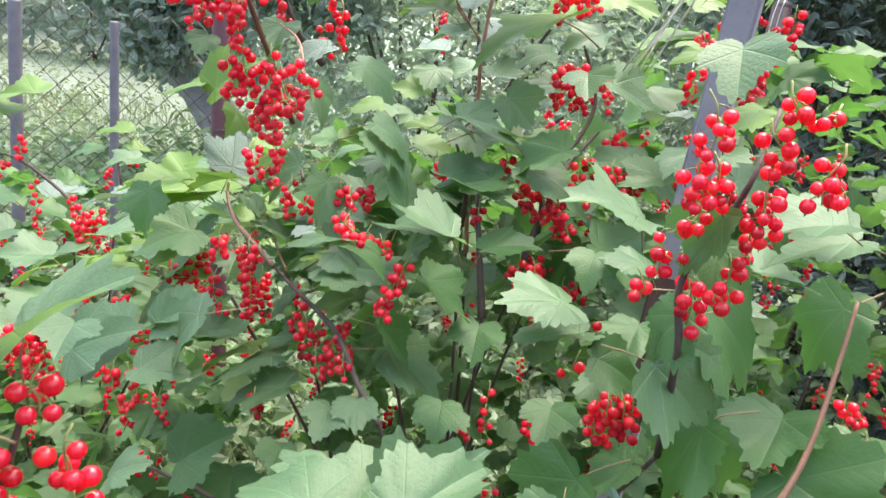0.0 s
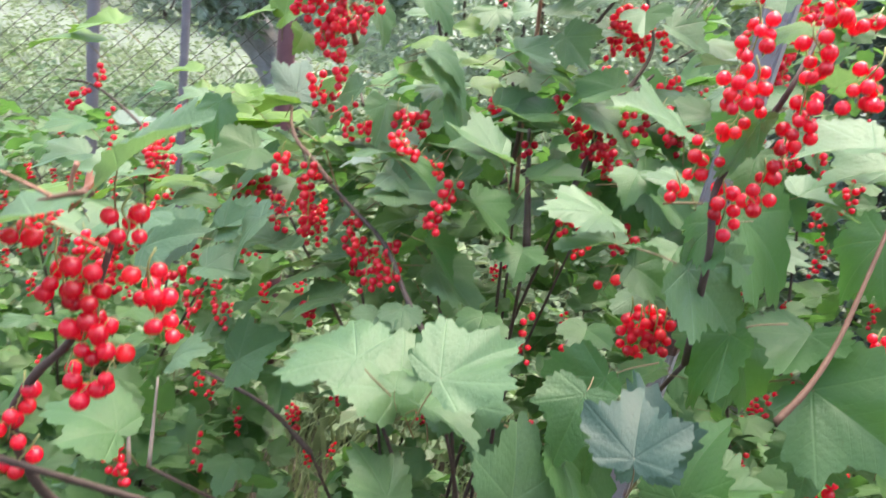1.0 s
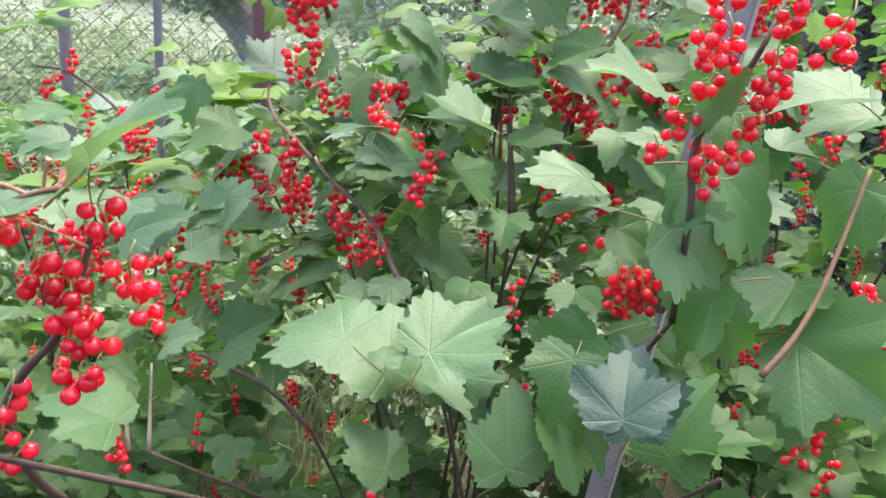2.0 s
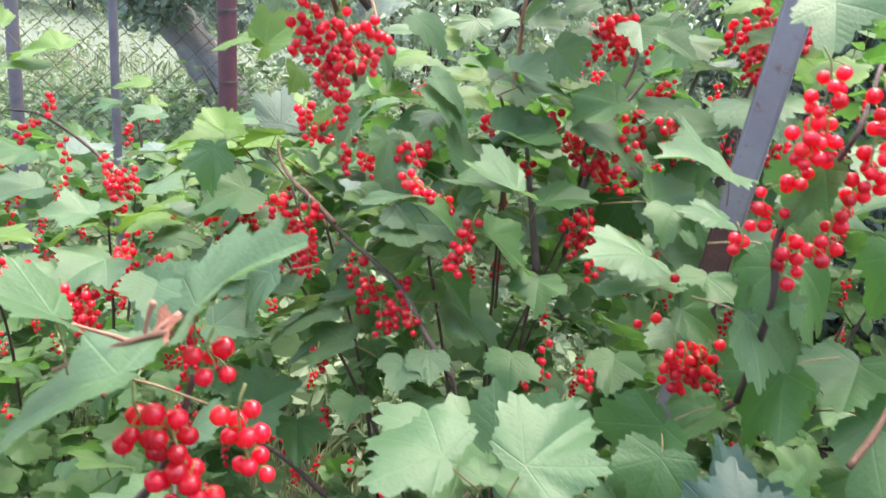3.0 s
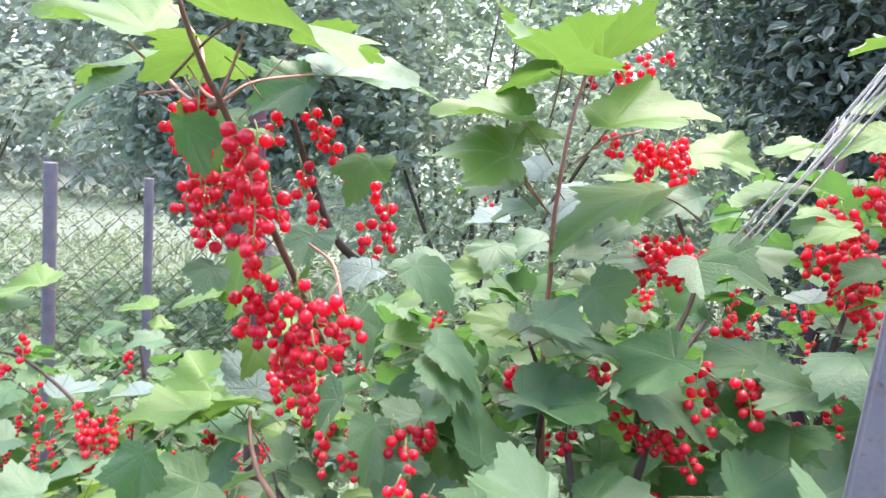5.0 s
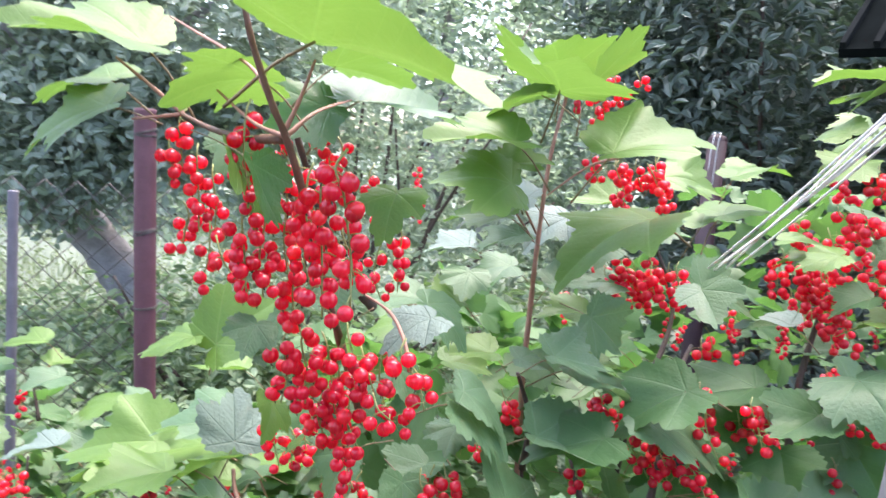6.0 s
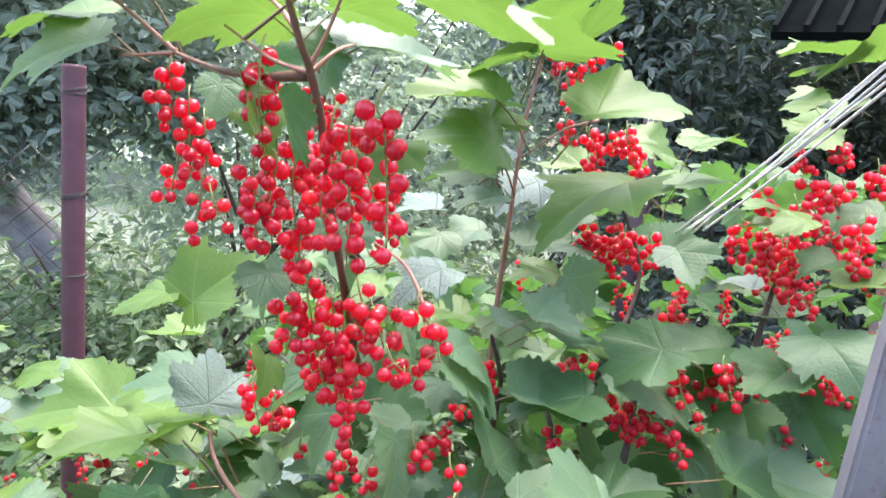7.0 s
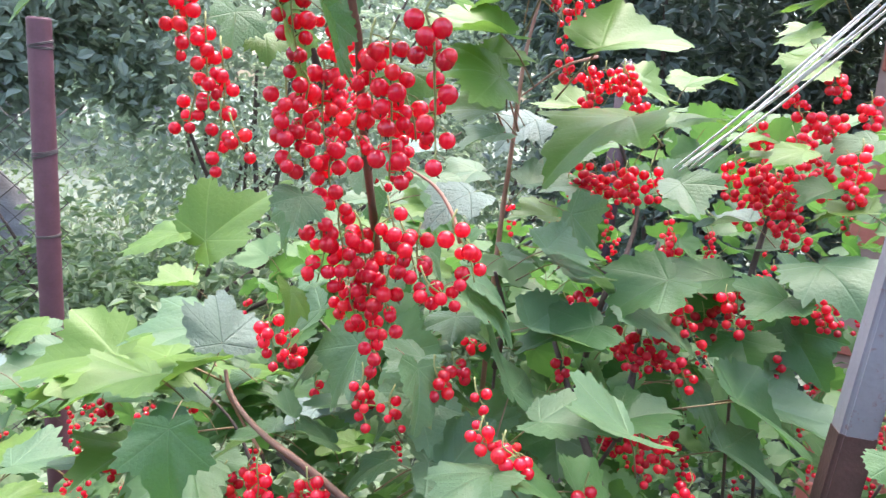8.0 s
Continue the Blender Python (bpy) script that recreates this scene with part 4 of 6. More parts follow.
berries(main_bush, (0.202, 0.904, 1.302), (0.211, 0.896, 1.259), 10, 0.0098)
berries(main_bush, (0.287, 0.765, 1.341), (0.298, 0.759, 1.32), 8, 0.0093)
berries(main_bush, (0.31, 0.717, 1.336), (0.305, 0.712, 1.297), 12, 0.0095)
berries(main_bush, (0.149, 0.856, 1.172), (0.161, 0.85, 1.148), 10, 0.0096)
berries(main_bush, (0.169, 0.852, 1.175), (0.171, 0.848, 1.15), 7, 0.0096)
berries(main_bush, (0.178, 0.796, 1.159), (0.186, 0.788, 1.122), 13, 0.0098)
berries(main_bush, (0.217, 0.816, 1.147), (0.224, 0.811, 1.128), 4, 0.0093)
berries(main_bush, (0.235, 0.844, 1.229), (0.243, 0.838, 1.199), 6, 0.0096)
berries(main_bush, (-0.104, 0.781, 1.163), (-0.098, 0.776, 1.142), 6, 0.0098)
berries(main_bush, (0.022, 0.751, 1.169), (0.031, 0.748, 1.162), 5, 0.0078)
berries(main_bush, (-0.296, 0.839, 0.971), (-0.282, 0.829, 0.925), 12, 0.0096)
berries(main_bush, (-0.132, 0.745, 1.074), (-0.116, 0.734, 1.025), 16, 0.0086)
berries(main_bush, (-0.186, 0.8, 1.054), (-0.181, 0.794, 1.027), 9, 0.0089)
berries(main_bush, (0.176, 0.8, 1.086), (0.185, 0.792, 1.049), 16, 0.0091)
berries(main_bush, (0.023, 1.452, 1.354), (0.034, 1.439, 1.298), 12, 0.0098)
berries(main_bush, (0.016, 1.445, 1.325), (0.032, 1.433, 1.268), 6, 0.0098)
berries(main_bush, (0.2, 0.769, 1.212), (0.209, 0.761, 1.179), 6, 0.0093)
berries(main_bush, (0.245, 0.785, 1.185), (0.252, 0.78, 1.166), 9, 0.0096)
berries(main_bush, (0.264, 0.788, 1.197), (0.26, 0.786, 1.187), 5, 0.0086)
berries(main_bush, (-0.071, 0.663, 1.175), (-0.068, 0.651, 1.148), 9, 0.0075)
berries(main_bush, (-0.055, 0.657, 1.163), (-0.05, 0.65, 1.147), 6, 0.007)
berries(main_bush, (-0.014, 0.62, 1.182), (-0.01, 0.613, 1.167), 5, 0.007)
berries(main_bush, (-0.128, 0.762, 1.173), (-0.125, 0.758, 1.164), 4, 0.0074)
berries(main_bush, (0.039, 0.58, 1.143), (0.034, 0.571, 1.121), 9, 0.008)
berries(main_bush, (0.034, 0.574, 1.129), (0.025, 0.563, 1.101), 12, 0.008)
berries(main_bush, (-0.108, 0.691, 1.084), (-0.101, 0.672, 1.039), 14, 0.0091)
berries(main_bush, (-0.042, 0.635, 1.059), (-0.041, 0.627, 1.04), 7, 0.0086)
berries(main_bush, (-0.014, 0.612, 1.06), (-0.007, 0.601, 1.033), 11, 0.0079)
berries(main_bush, (-0.028, 0.607, 1.045), (-0.024, 0.597, 1.022), 7, 0.0079)
berries(main_bush, (0.136, 0.742, 1.178), (0.149, 0.732, 1.156), 8, 0.0094)
berries(main_bush, (0.165, 0.722, 1.185), (0.185, 0.705, 1.146), 14, 0.0091)
berries(main_bush, (0.187, 0.734, 1.217), (0.194, 0.718, 1.177), 9, 0.0091)
berries(main_bush, (0.158, 0.74, 1.175), (0.163, 0.731, 1.154), 8, 0.0094)
berries(main_bush, (0.099, 0.746, 1.157), (0.1, 0.739, 1.141), 5, 0.0085)
berries(main_bush, (0.126, 0.633, 1.018), (0.13, 0.615, 0.976), 9, 0.0079)
berries(main_bush, (0.17, 0.663, 1.096), (0.159, 0.655, 1.075), 8, 0.0079)
berries(main_bush, (-0.227, 0.856, 0.999), (-0.201, 0.849, 0.985), 9, 0.0089)
berries(main_bush, (-0.216, 0.679, 0.965), (-0.207, 0.666, 0.934), 9, 0.0074)
berries(main_bush, (-0.244, 0.681, 0.967), (-0.241, 0.677, 0.957), 5, 0.0074)
berries(main_bush, (-0.183, 0.67, 0.947), (-0.172, 0.661, 0.926), 8, 0.0074)
berries(main_bush, (-0.141, 0.903, 1.12), (-0.137, 0.898, 1.108), 3, 0.0083)
berries(main_bush, (-0.194, 0.661, 0.793), (-0.185, 0.644, 0.754), 7, 0.007)
berries(main_bush, (0.105, 0.62, 0.986), (0.111, 0.616, 0.977), 4, 0.007)
berries(main_bush, (0.168, 0.838, 1.379), (0.18, 0.827, 1.348), 12, 0.0097)
berries(main_bush, (0.166, 0.812, 1.299), (0.171, 0.804, 1.275), 13, 0.0097)
berries(main_bush, (0.183, 0.802, 1.302), (0.189, 0.793, 1.275), 9, 0.0095)
berries(main_bush, (0.052, 0.801, 1.189), (0.061, 0.792, 1.163), 10, 0.0094)
berries(main_bush, (0.214, 0.72, 1.217), (0.222, 0.71, 1.187), 10, 0.0094)
berries(main_bush, (0.24, 0.74, 1.215), (0.242, 0.732, 1.192), 6, 0.0091)
berries(main_bush, (-0.064, 0.728, 1.148), (-0.058, 0.722, 1.131), 7, 0.0086)
berries(main_bush, (-0.089, 0.746, 1.135), (-0.085, 0.743, 1.128), 3, 0.0084)
berries(main_bush, (-0.015, 0.71, 1.162), (-0.008, 0.703, 1.142), 8, 0.0089)
berries(main_bush, (-0.291, 0.807, 0.98), (-0.285, 0.798, 0.953), 8, 0.0095)
berries(main_bush, (-0.349, 0.704, 0.983), (-0.337, 0.695, 0.954), 14, 0.0098)
berries(main_bush, (-0.328, 0.702, 0.977), (-0.318, 0.689, 0.94), 13, 0.0098)
berries(main_bush, (-0.151, 0.722, 1.056), (-0.138, 0.71, 1.022), 10, 0.0089)
berries(main_bush, (0.141, 0.692, 1.122), (0.143, 0.679, 1.084), 13, 0.0084)
berries(main_bush, (0.155, 0.691, 1.121), (0.155, 0.682, 1.096), 9, 0.0084)
berries(main_bush, (0.167, 0.628, 0.997), (0.169, 0.624, 0.982), 6, 0.0086)
berries(main_bush, (-0.208, 0.762, 1.045), (-0.2, 0.755, 1.024), 8, 0.0088)
berries(main_bush, (-0.191, 0.764, 1.053), (-0.185, 0.755, 1.025), 9, 0.0088)
berries(main_bush, (-0.079, 0.614, 0.992), (-0.074, 0.609, 0.976), 7, 0.0084)
berries(main_bush, (0.013, 0.579, 1.022), (0.017, 0.575, 1.011), 5, 0.0079)
berries(main_bush, (0.18, 0.941, 1.268), (0.183, 0.936, 1.249), 7, 0.0098)
berries(main_bush, (0.207, 0.934, 1.271), (0.211, 0.927, 1.244), 10, 0.0098)
berries(main_bush, (0.234, 0.929, 1.286), (0.239, 0.921, 1.252), 9, 0.0098)
berries(main_bush, (0.176, 0.966, 1.283), (0.183, 0.96, 1.26), 7, 0.0098)
berries(main_bush, (0.001, 0.64, 1.145), (0.006, 0.637, 1.139), 4, 0.007)
berries(main_bush, (0.016, 0.635, 1.14), (0.023, 0.63, 1.129), 6, 0.007)
berries(main_bush, (-0.124, 0.813, 1.032), (-0.121, 0.807, 1.008), 10, 0.0085)
berries(main_bush, (-0.089, 0.802, 1.027), (-0.083, 0.797, 1.012), 6, 0.0085)
berries(main_bush, (0.298, 0.82, 1.154), (0.301, 0.816, 1.138), 5, 0.0089)
berries(main_bush, (-0.183, 0.57, 1.028), (-0.171, 0.558, 0.994), 9, 0.0076)
berries(main_bush, (0.375, 0.53, 1.096), (0.385, 0.526, 1.085), 8, 0.0085)
berries(main_bush, (0.364, 0.477, 1.095), (0.363, 0.468, 1.069), 8, 0.0085)
berries(main_bush, (-0.001, 0.575, 1.055), (0.002, 0.573, 1.046), 6, 0.0076)
stem(left_bush, "dark", 0.003, [(-0.583, 1.055, 1.065), (-0.536, 1.056, 1.062), (-0.462, 1.031, 1.031), (-0.412, 1.005, 0.999)])
stem(left_bush, "dark", 0.003, [(-0.517, 1.334, 1.018), (-0.5, 1.32, 0.953)])
leaf(left_bush, "l", 0.055, (-0.387, 0.816, 1.017), (6, -5, 115))
leaf(left_bush, "g", 0.051, (-0.575, 1.354, 1.022), (0, -6, 115))
leaf(left_bush, "y", 0.043, (-0.487, 1.359, 1.031), (3, 5, -41))
leaf(left_bush, "l", 0.075, (-0.552, 1.013, 0.964), (-1, -8, 141))
leaf(left_bush, "l", 0.071, (-0.345, 0.757, 0.983), (0, -2, 154))
leaf(left_bush, "l", 0.053, (-0.465, 1.258, 1.035), (-6, -13, 133))
leaf(left_bush, "p", 0.053, (-0.495, 1.096, 1.006), (2, 5, -39))
leaf(left_bush, "g", 0.073, (-0.627, 1.136, 0.978), (-1, -5, 145))
leaf(left_bush, "l", 0.057, (-0.36, 0.734, 0.971), (-6, -3, -169))
leaf(left_bush, "g", 0.062, (-0.247, 0.992, 1.025), (-2, -4, 79))
leaf(left_bush, "y", 0.062, (-0.398, 1.245, 1.01), (-2, -5, 106))
leaf(left_bush, "l", 0.062, (-0.423, 1.493, 0.893), (-2, -4, 104))
leaf(left_bush, "g", 0.062, (-0.345, 1.375, 0.925), (4, 2, -54))
leaf(left_bush, "y", 0.062, (-0.404, 1.385, 0.893), (-4, -4, 126))
leaf(left_bush, "l", 0.072, (-0.339, 1.269, 0.917), (-3, -4, 103))
leaf(left_bush, "l", 0.062, (-0.477, 1.709, 0.857), (-2, -5, 104))
leaf(left_bush, "g", 0.062, (-0.305, 1.22, 0.996), (4, 2, -55))
leaf(left_bush, "l", 0.067, (-0.378, 1.181, 0.964), (-5, -7, 126))
berries(left_bush, (-0.523, 1.007, 1.069), (-0.542, 0.999, 1.039), 12, 0.0098)
berries(left_bush, (-0.509, 1.015, 1.102), (-0.502, 1.009, 1.075), 7, 0.0098)
berries(left_bush, (-0.436, 1.002, 1.035), (-0.417, 0.992, 0.988), 12, 0.0098)
berries(left_bush, (-0.412, 0.999, 1.016), (-0.406, 0.986, 0.96), 20, 0.0098)
berries(left_bush, (-0.398, 1, 1.018), (-0.384, 0.994, 0.991), 9, 0.0098)
berries(left_bush, (-0.497, 1.033, 1.042), (-0.486, 1.018, 0.977), 9, 0.0098)
berries(left_bush, (-0.512, 1.301, 1.007), (-0.513, 1.293, 0.97), 9, 0.0098)
berries(left_bush, (-0.486, 1.308, 1.033), (-0.474, 1.303, 1.011), 6, 0.0098)
berries(left_bush, (-0.345, 0.837, 0.972), (-0.331, 0.827, 0.926), 14, 0.0098)
berries(left_bush, (-0.375, 0.779, 0.948), (-0.351, 0.777, 0.937), 14, 0.0098)
berries(left_bush, (-0.429, 0.783, 0.971), (-0.42, 0.775, 0.938), 9, 0.0095)
berries(left_bush, (-0.35, 0.889, 0.974), (-0.353, 0.881, 0.942), 7, 0.0096)
berries(left_bush, (-0.26, 0.957, 1.034), (-0.255, 0.954, 1.021), 5, 0.0089)
berries(left_bush, (-0.342, 0.807, 0.974), (-0.33, 0.791, 0.927), 15, 0.0098)
berries(left_bush, (-0.45, 0.768, 0.973), (-0.44, 0.757, 0.942), 13, 0.0098)
berries(left_bush, (-0.261, 0.969, 0.977), (-0.25, 0.962, 0.957), 10, 0.0097)
berries(left_bush, (-0.277, 0.974, 0.978), (-0.276, 0.971, 0.962), 6, 0.0097)
stem(right_bush, "dark", 0.004, [(0.354, 0.848, 1.307), (0.334, 0.841, 1.231), (0.327, 0.837, 1.188), (0.331, 0.843, 1.095)])
leaf(right_bush, "y", 0.044, (0.371, 1.064, 1.395), (28, 20, -78))
leaf(right_bush, "y", 0.042, (0.31, 0.788, 1.396), (-26, -13, 98))
leaf(right_bush, "y", 0.039, (0.326, 0.831, 1.429), (22, -30, 0))
leaf(right_bush, "g", 0.084, (0.376, 0.897, 1.056), (-46, 32, 166))
leaf(right_bush, "g", 0.042, (0.369, 0.842, 1.151), (-59, -7, 133))
leaf(right_bush, "g", 0.06, (0.383, 0.817, 1.142), (-51, 33, 159))
leaf(right_bush, "l", 0.04, (0.341, 0.751, 1.336), (-26, -16, 90))
leaf(right_bush, "l", 0.049, (0.355, 0.837, 1.233), (-15, -9, 79))
berries(right_bush, (0.367, 0.906, 1.299), (0.365, 0.899, 1.248), 14, 0.0098)
berries(right_bush, (0.336, 0.83, 1.298), (0.346, 0.819, 1.237), 14, 0.0096)
berries(right_bush, (0.352, 0.906, 1.275), (0.36, 0.899, 1.241), 10, 0.0098)
berries(right_bush, (0.336, 0.855, 1.326), (0.328, 0.853, 1.299), 9, 0.0098)
berries(right_bush, (0.308, 0.763, 1.362), (0.319, 0.757, 1.341), 8, 0.0093)
berries(right_bush, (0.319, 0.765, 1.393), (0.325, 0.76, 1.373), 8, 0.0093)
berries(right_bush, (0.339, 0.805, 1.276), (0.347, 0.798, 1.243), 9, 0.0093)
berries(right_bush, (0.405, 0.819, 1.192), (0.413, 0.812, 1.161), 9, 0.0098)
berries(right_bush, (0.363, 0.82, 1.134), (0.368, 0.815, 1.103), 7, 0.0089)
berries(right_bush, (0.336, 0.844, 1.106), (0.342, 0.84, 1.091), 5, 0.0091)
berries(right_bush, (0.328, 0.856, 1.304), (0.338, 0.846, 1.257), 20, 0.0098)
berries(right_bush, (0.35, 0.856, 1.3), (0.359, 0.848, 1.264), 9, 0.0098)
berries(right_bush, (0.306, 0.785, 1.358), (0.327, 0.779, 1.342), 10, 0.0098)
berries(right_bush, (0.323, 0.821, 1.302), (0.33, 0.81, 1.257), 16, 0.0098)
berries(right_bush, (0.323, 0.803, 1.314), (0.334, 0.794, 1.286), 11, 0.0098)
berries(right_bush, (0.323, 0.741, 1.326), (0.329, 0.732, 1.29), 14, 0.0093)
berries(right_bush, (0.301, 0.836, 1.345), (0.312, 0.829, 1.324), 9, 0.0096)
berries(right_bush, (0.326, 0.886, 1.312), (0.322, 0.88, 1.275), 14, 0.0098)
berries(right_bush, (0.346, 0.869, 1.312), (0.345, 0.863, 1.279), 14, 0.0098)
berries(right_bush, (0.36, 0.839, 1.34), (0.367, 0.832, 1.312), 12, 0.0098)
berries(right_bush, (0.362, 0.813, 1.319), (0.368, 0.806, 1.289), 14, 0.0096)
berries(right_bush, (0.359, 0.801, 1.358), (0.365, 0.793, 1.331), 12, 0.0098)
berries(right_bush, (0.371, 0.78, 1.377), (0.375, 0.773, 1.348), 10, 0.0095)
berries(right_bush, (0.359, 0.871, 1.39), (0.369, 0.863, 1.364), 10, 0.0098)
berries(right_bush, (0.363, 0.788, 1.195), (0.374, 0.78, 1.168), 12, 0.0086)
berries(right_bush, (0.363, 0.808, 1.187), (0.366, 0.804, 1.171), 7, 0.0089)
berries(right_bush, (0.306, 0.825, 1.191), (0.312, 0.821, 1.179), 5, 0.0089)

leaf(main_bush, "y", 0.078, (-0.082, 0.528, 1.416), (-3, -8, -125), 2)
leaf(main_bush, "y", 0.051, (-0.141, 0.600, 1.405), (2, 15, 91), 1)
leaf(main_bush, "y", 0.075, (-0.218, 0.651, 1.425), (7, -22, 101), 4)
leaf(main_bush, "y", 0.056, (-0.240, 0.699, 1.406), (2, -17, 71), 3)
leaf(main_bush, "y", 0.050, (-0.226, 0.650, 1.383), (-21, -22, 98), 6)
leaf(main_bush, "y", 0.052, (-0.082, 0.653, 1.419), (0, -10, -59), 0)
leaf(main_bush, "y", 0.036, (-0.130, 0.580, 1.362), (-62, 7, -103), 5)
leaf(main_bush, "l", 0.073, (-0.063, 0.678, 1.406), (7, 13, -59), 7)
leaf(main_bush, "y", 0.084, (0.064, 0.783, 1.442), (17, -14, 154), 2)
leaf(main_bush, "y", 0.063, (0.049, 0.839, 1.429), (-12, 5, 72), 3)
leaf(main_bush, "y", 0.073, (0.127, 0.853, 1.453), (24, -23, -76), 8)
leaf(main_bush, "y", 0.076, (0.017, 0.800, 1.394), (1, -19, 90), 4)
leaf(main_bush, "y", 0.066, (0.019, 0.781, 1.366), (17, -36, 96), 1)
leaf(main_bush, "y", 0.082, (0.135, 0.780, 1.399), (20, 17, -84), 5)
leaf(main_bush, "y", 0.094, (0.127, 0.787, 1.334), (-17, 3, 106), 6)
leaf(main_bush, "y", 0.047, (0.027, 0.809, 1.336), (0, -17, 68), 2)
leaf(main_bush, "p", 0.050, (0.056, 0.869, 1.350), (5, -20, 67), 9)
leaf(main_bush, "l", 0.063, (0.244, 0.840, 1.279), (-23, 29, -102), 0)
leaf(main_bush, "l", 0.073, (0.161, 0.731, 1.198), (-9, 15, -107), 3)
leaf(main_bush, "l", 0.062, (0.079, 0.726, 1.182), (-14, 10, -101), 8)
leaf(main_bush, "l", 0.059, (0.107, 0.760, 1.223), (-17, 11, -93), 2)
leaf(main_bush, "l", 0.036, (0.064, 0.770, 1.229), (-8, 10, -91), 6)
leaf(main_bush, "l", 0.064, (0.032, 0.697, 1.167), (42, 37, 31), 7)
leaf(main_bush, "l", 0.072, (0.277, 0.800, 1.202), (-12, 11, -92), 1)
leaf(main_bush, "l", 0.045, (0.126, 0.800, 1.251), (-56, 41, -134), 4)
leaf(main_bush, "y", 0.035, (0.125, 0.790, 1.224), (0, -1, -90), 4)
leaf(right_bush, "l", 0.082, (0.401, 0.831, 1.194), (-26, 19, -113), 3)
leaf(right_bush, "g", 0.046, (0.164, 0.760, 1.118), (-50, 7, 82), 0)
leaf(right_bush, "y", 0.064, (0.365, 0.860, 1.480), (2, 2, 90), 2)
leaf(right_bush, "y", 0.093, (0.391, 0.851, 1.473), (-9, 16, 99), 5)
leaf(right_bush, "y", 0.042, (0.390, 0.900, 1.444), (10, -30, 85), 1)
leaf(right_bush, "y", 0.068, (0.426, 0.920, 1.425), (-36, 0, 90), 7)
leaf(right_bush, "y", 0.058, (0.263, 0.960, 1.373), (-14, 30, -97), 4)
leaf(right_bush, "y", 0.059, (0.330, 0.970, 1.390), (22, 5, -88), 6)
leaf(right_bush, "y", 0.081, (0.333, 0.980, 1.351), (21, 6, -88), 3)
leaf(right_bush, "y", 0.063, (0.314, 1.000, 1.334), (24, 2, -89), 0)
leaf(right_bush, "y", 0.049, (0.381, 0.930, 1.320), (35, -8, -96), 1)
leaf(main_bush, "p", 0.047, (-0.155, 0.781, 1.167), (51, 9, 22), 4)
leaf(main_bush, "y", 0.055, (-0.212, 0.747, 1.140), (1, 5, 119), 2)
leaf(main_bush, "y", 0.047, (-0.166, 0.770, 1.142), (-13, 12, 87), 5)
leaf(main_bush, "y", 0.045, (-0.196, 0.760, 1.234), (-15, -5, 91), 9)
leaf(main_bush, "y", 0.057, (-0.154, 0.750, 1.247), (53, 29, -57), 0)
leaf(main_bush, "l", 0.032, (-0.118, 0.660, 1.269), (-70, -7, 109), 7)
leaf(main_bush, "g", 0.026, (-0.118, 0.535, 1.360), (-71, 7, -111), 8)
leaf(main_bush, "l", 0.043, (0.009, 0.680, 1.227), (-25, 15, -97), 3)
leaf(main_bush, "l", 0.031, (-0.045, 0.620, 1.254), (-64, 11, -111), 6)
leaf(main_bush, "l", 0.047, (-0.013, 0.720, 1.272), (-28, 16, -98), 1)
leaf(main_bush, "l", 0.046, (-0.077, 0.690, 1.173), (-62, -12, 112), 5)
leaf(main_bush, "l", 0.049, (-0.098, 0.740, 1.181), (-52, -1, 92), 4)
leaf(main_bush, "l", 0.036, (-0.038, 0.653, 1.172), (-60, -16, -150), 2)
leaf(main_bush, "g", 0.025, (-0.079, 0.610, 1.281), (-72, -2, 96), 10)
leaf(main_bush, "l", 0.032, (-0.140, 0.780, 1.126), (-15, 8, 88), 6)
leaf(main_bush, "l", 0.037, (-0.178, 0.800, 1.096), (9, 11, 92), 8)
leaf(main_bush, "l", 0.062, (0.022, 0.392, 1.066), (33, -10, 61), 3)
leaf(main_bush, "l", 0.061, (0.070, 0.389, 1.070), (55, 16, -53), 7)
leaf(main_bush, "l", 0.027, (0.047, 0.374, 1.064), (64, 7, 46), 1)
leaf(main_bush, "l", 0.038, (0.065, 0.356, 1.064), (0, -19, -118), 5)
leaf(main_bush, "l", 0.043, (0.035, 0.352, 1.017), (39, 9, 61), 9)
leaf(main_bush, "l", 0.050, (0.111, 0.342, 1.045), (67, 7, 25), 0)
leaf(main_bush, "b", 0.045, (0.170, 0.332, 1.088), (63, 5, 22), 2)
leaf(main_bush, "g", 0.051, (0.203, 0.347, 1.064), (65, -12, -56), 6)
leaf(main_bush, "g", 0.042, (0.224, 0.340, 1.065), (19, -11, -94), 4)
leaf(main_bush, "g", 0.056, (0.156, 0.420, 1.059), (-71, -8, 113), 8)
leaf(main_bush, "l", 0.057, (0.204, 0.415, 1.147), (-53, 37, -128), 10)
leaf(main_bush, "g", 0.039, (0.194, 0.420, 1.179), (-48, -15, 106), 1)
leaf(main_bush, "g", 0.077, (0.242, 0.450, 1.175), (-42, 37, -118), 3)
leaf(main_bush, "g", 0.057, (0.225, 0.430, 1.101), (-67, -8, 107), 5)
leaf(main_bush, "g", 0.055, (0.258, 0.460, 1.085), (-65, 24, -131), 7)
leaf(main_bush, "l", 0.052, (0.131, 0.476, 1.166), (7, -9, 109), 9)
leaf(main_bush, "l", 0.049, (0.162, 0.451, 1.237), (19, -11, 109), 2)
leaf(main_bush, "l", 0.047, (0.146, 0.476, 1.144), (-8, 3, 101), 4)
leaf(main_bush, "g", 0.037, (0.179, 0.455, 1.136), (-25, 34, -104), 6)
leaf(main_bush, "g", 0.036, (0.198, 0.400, 1.241), (-76, -6, 112), 8)
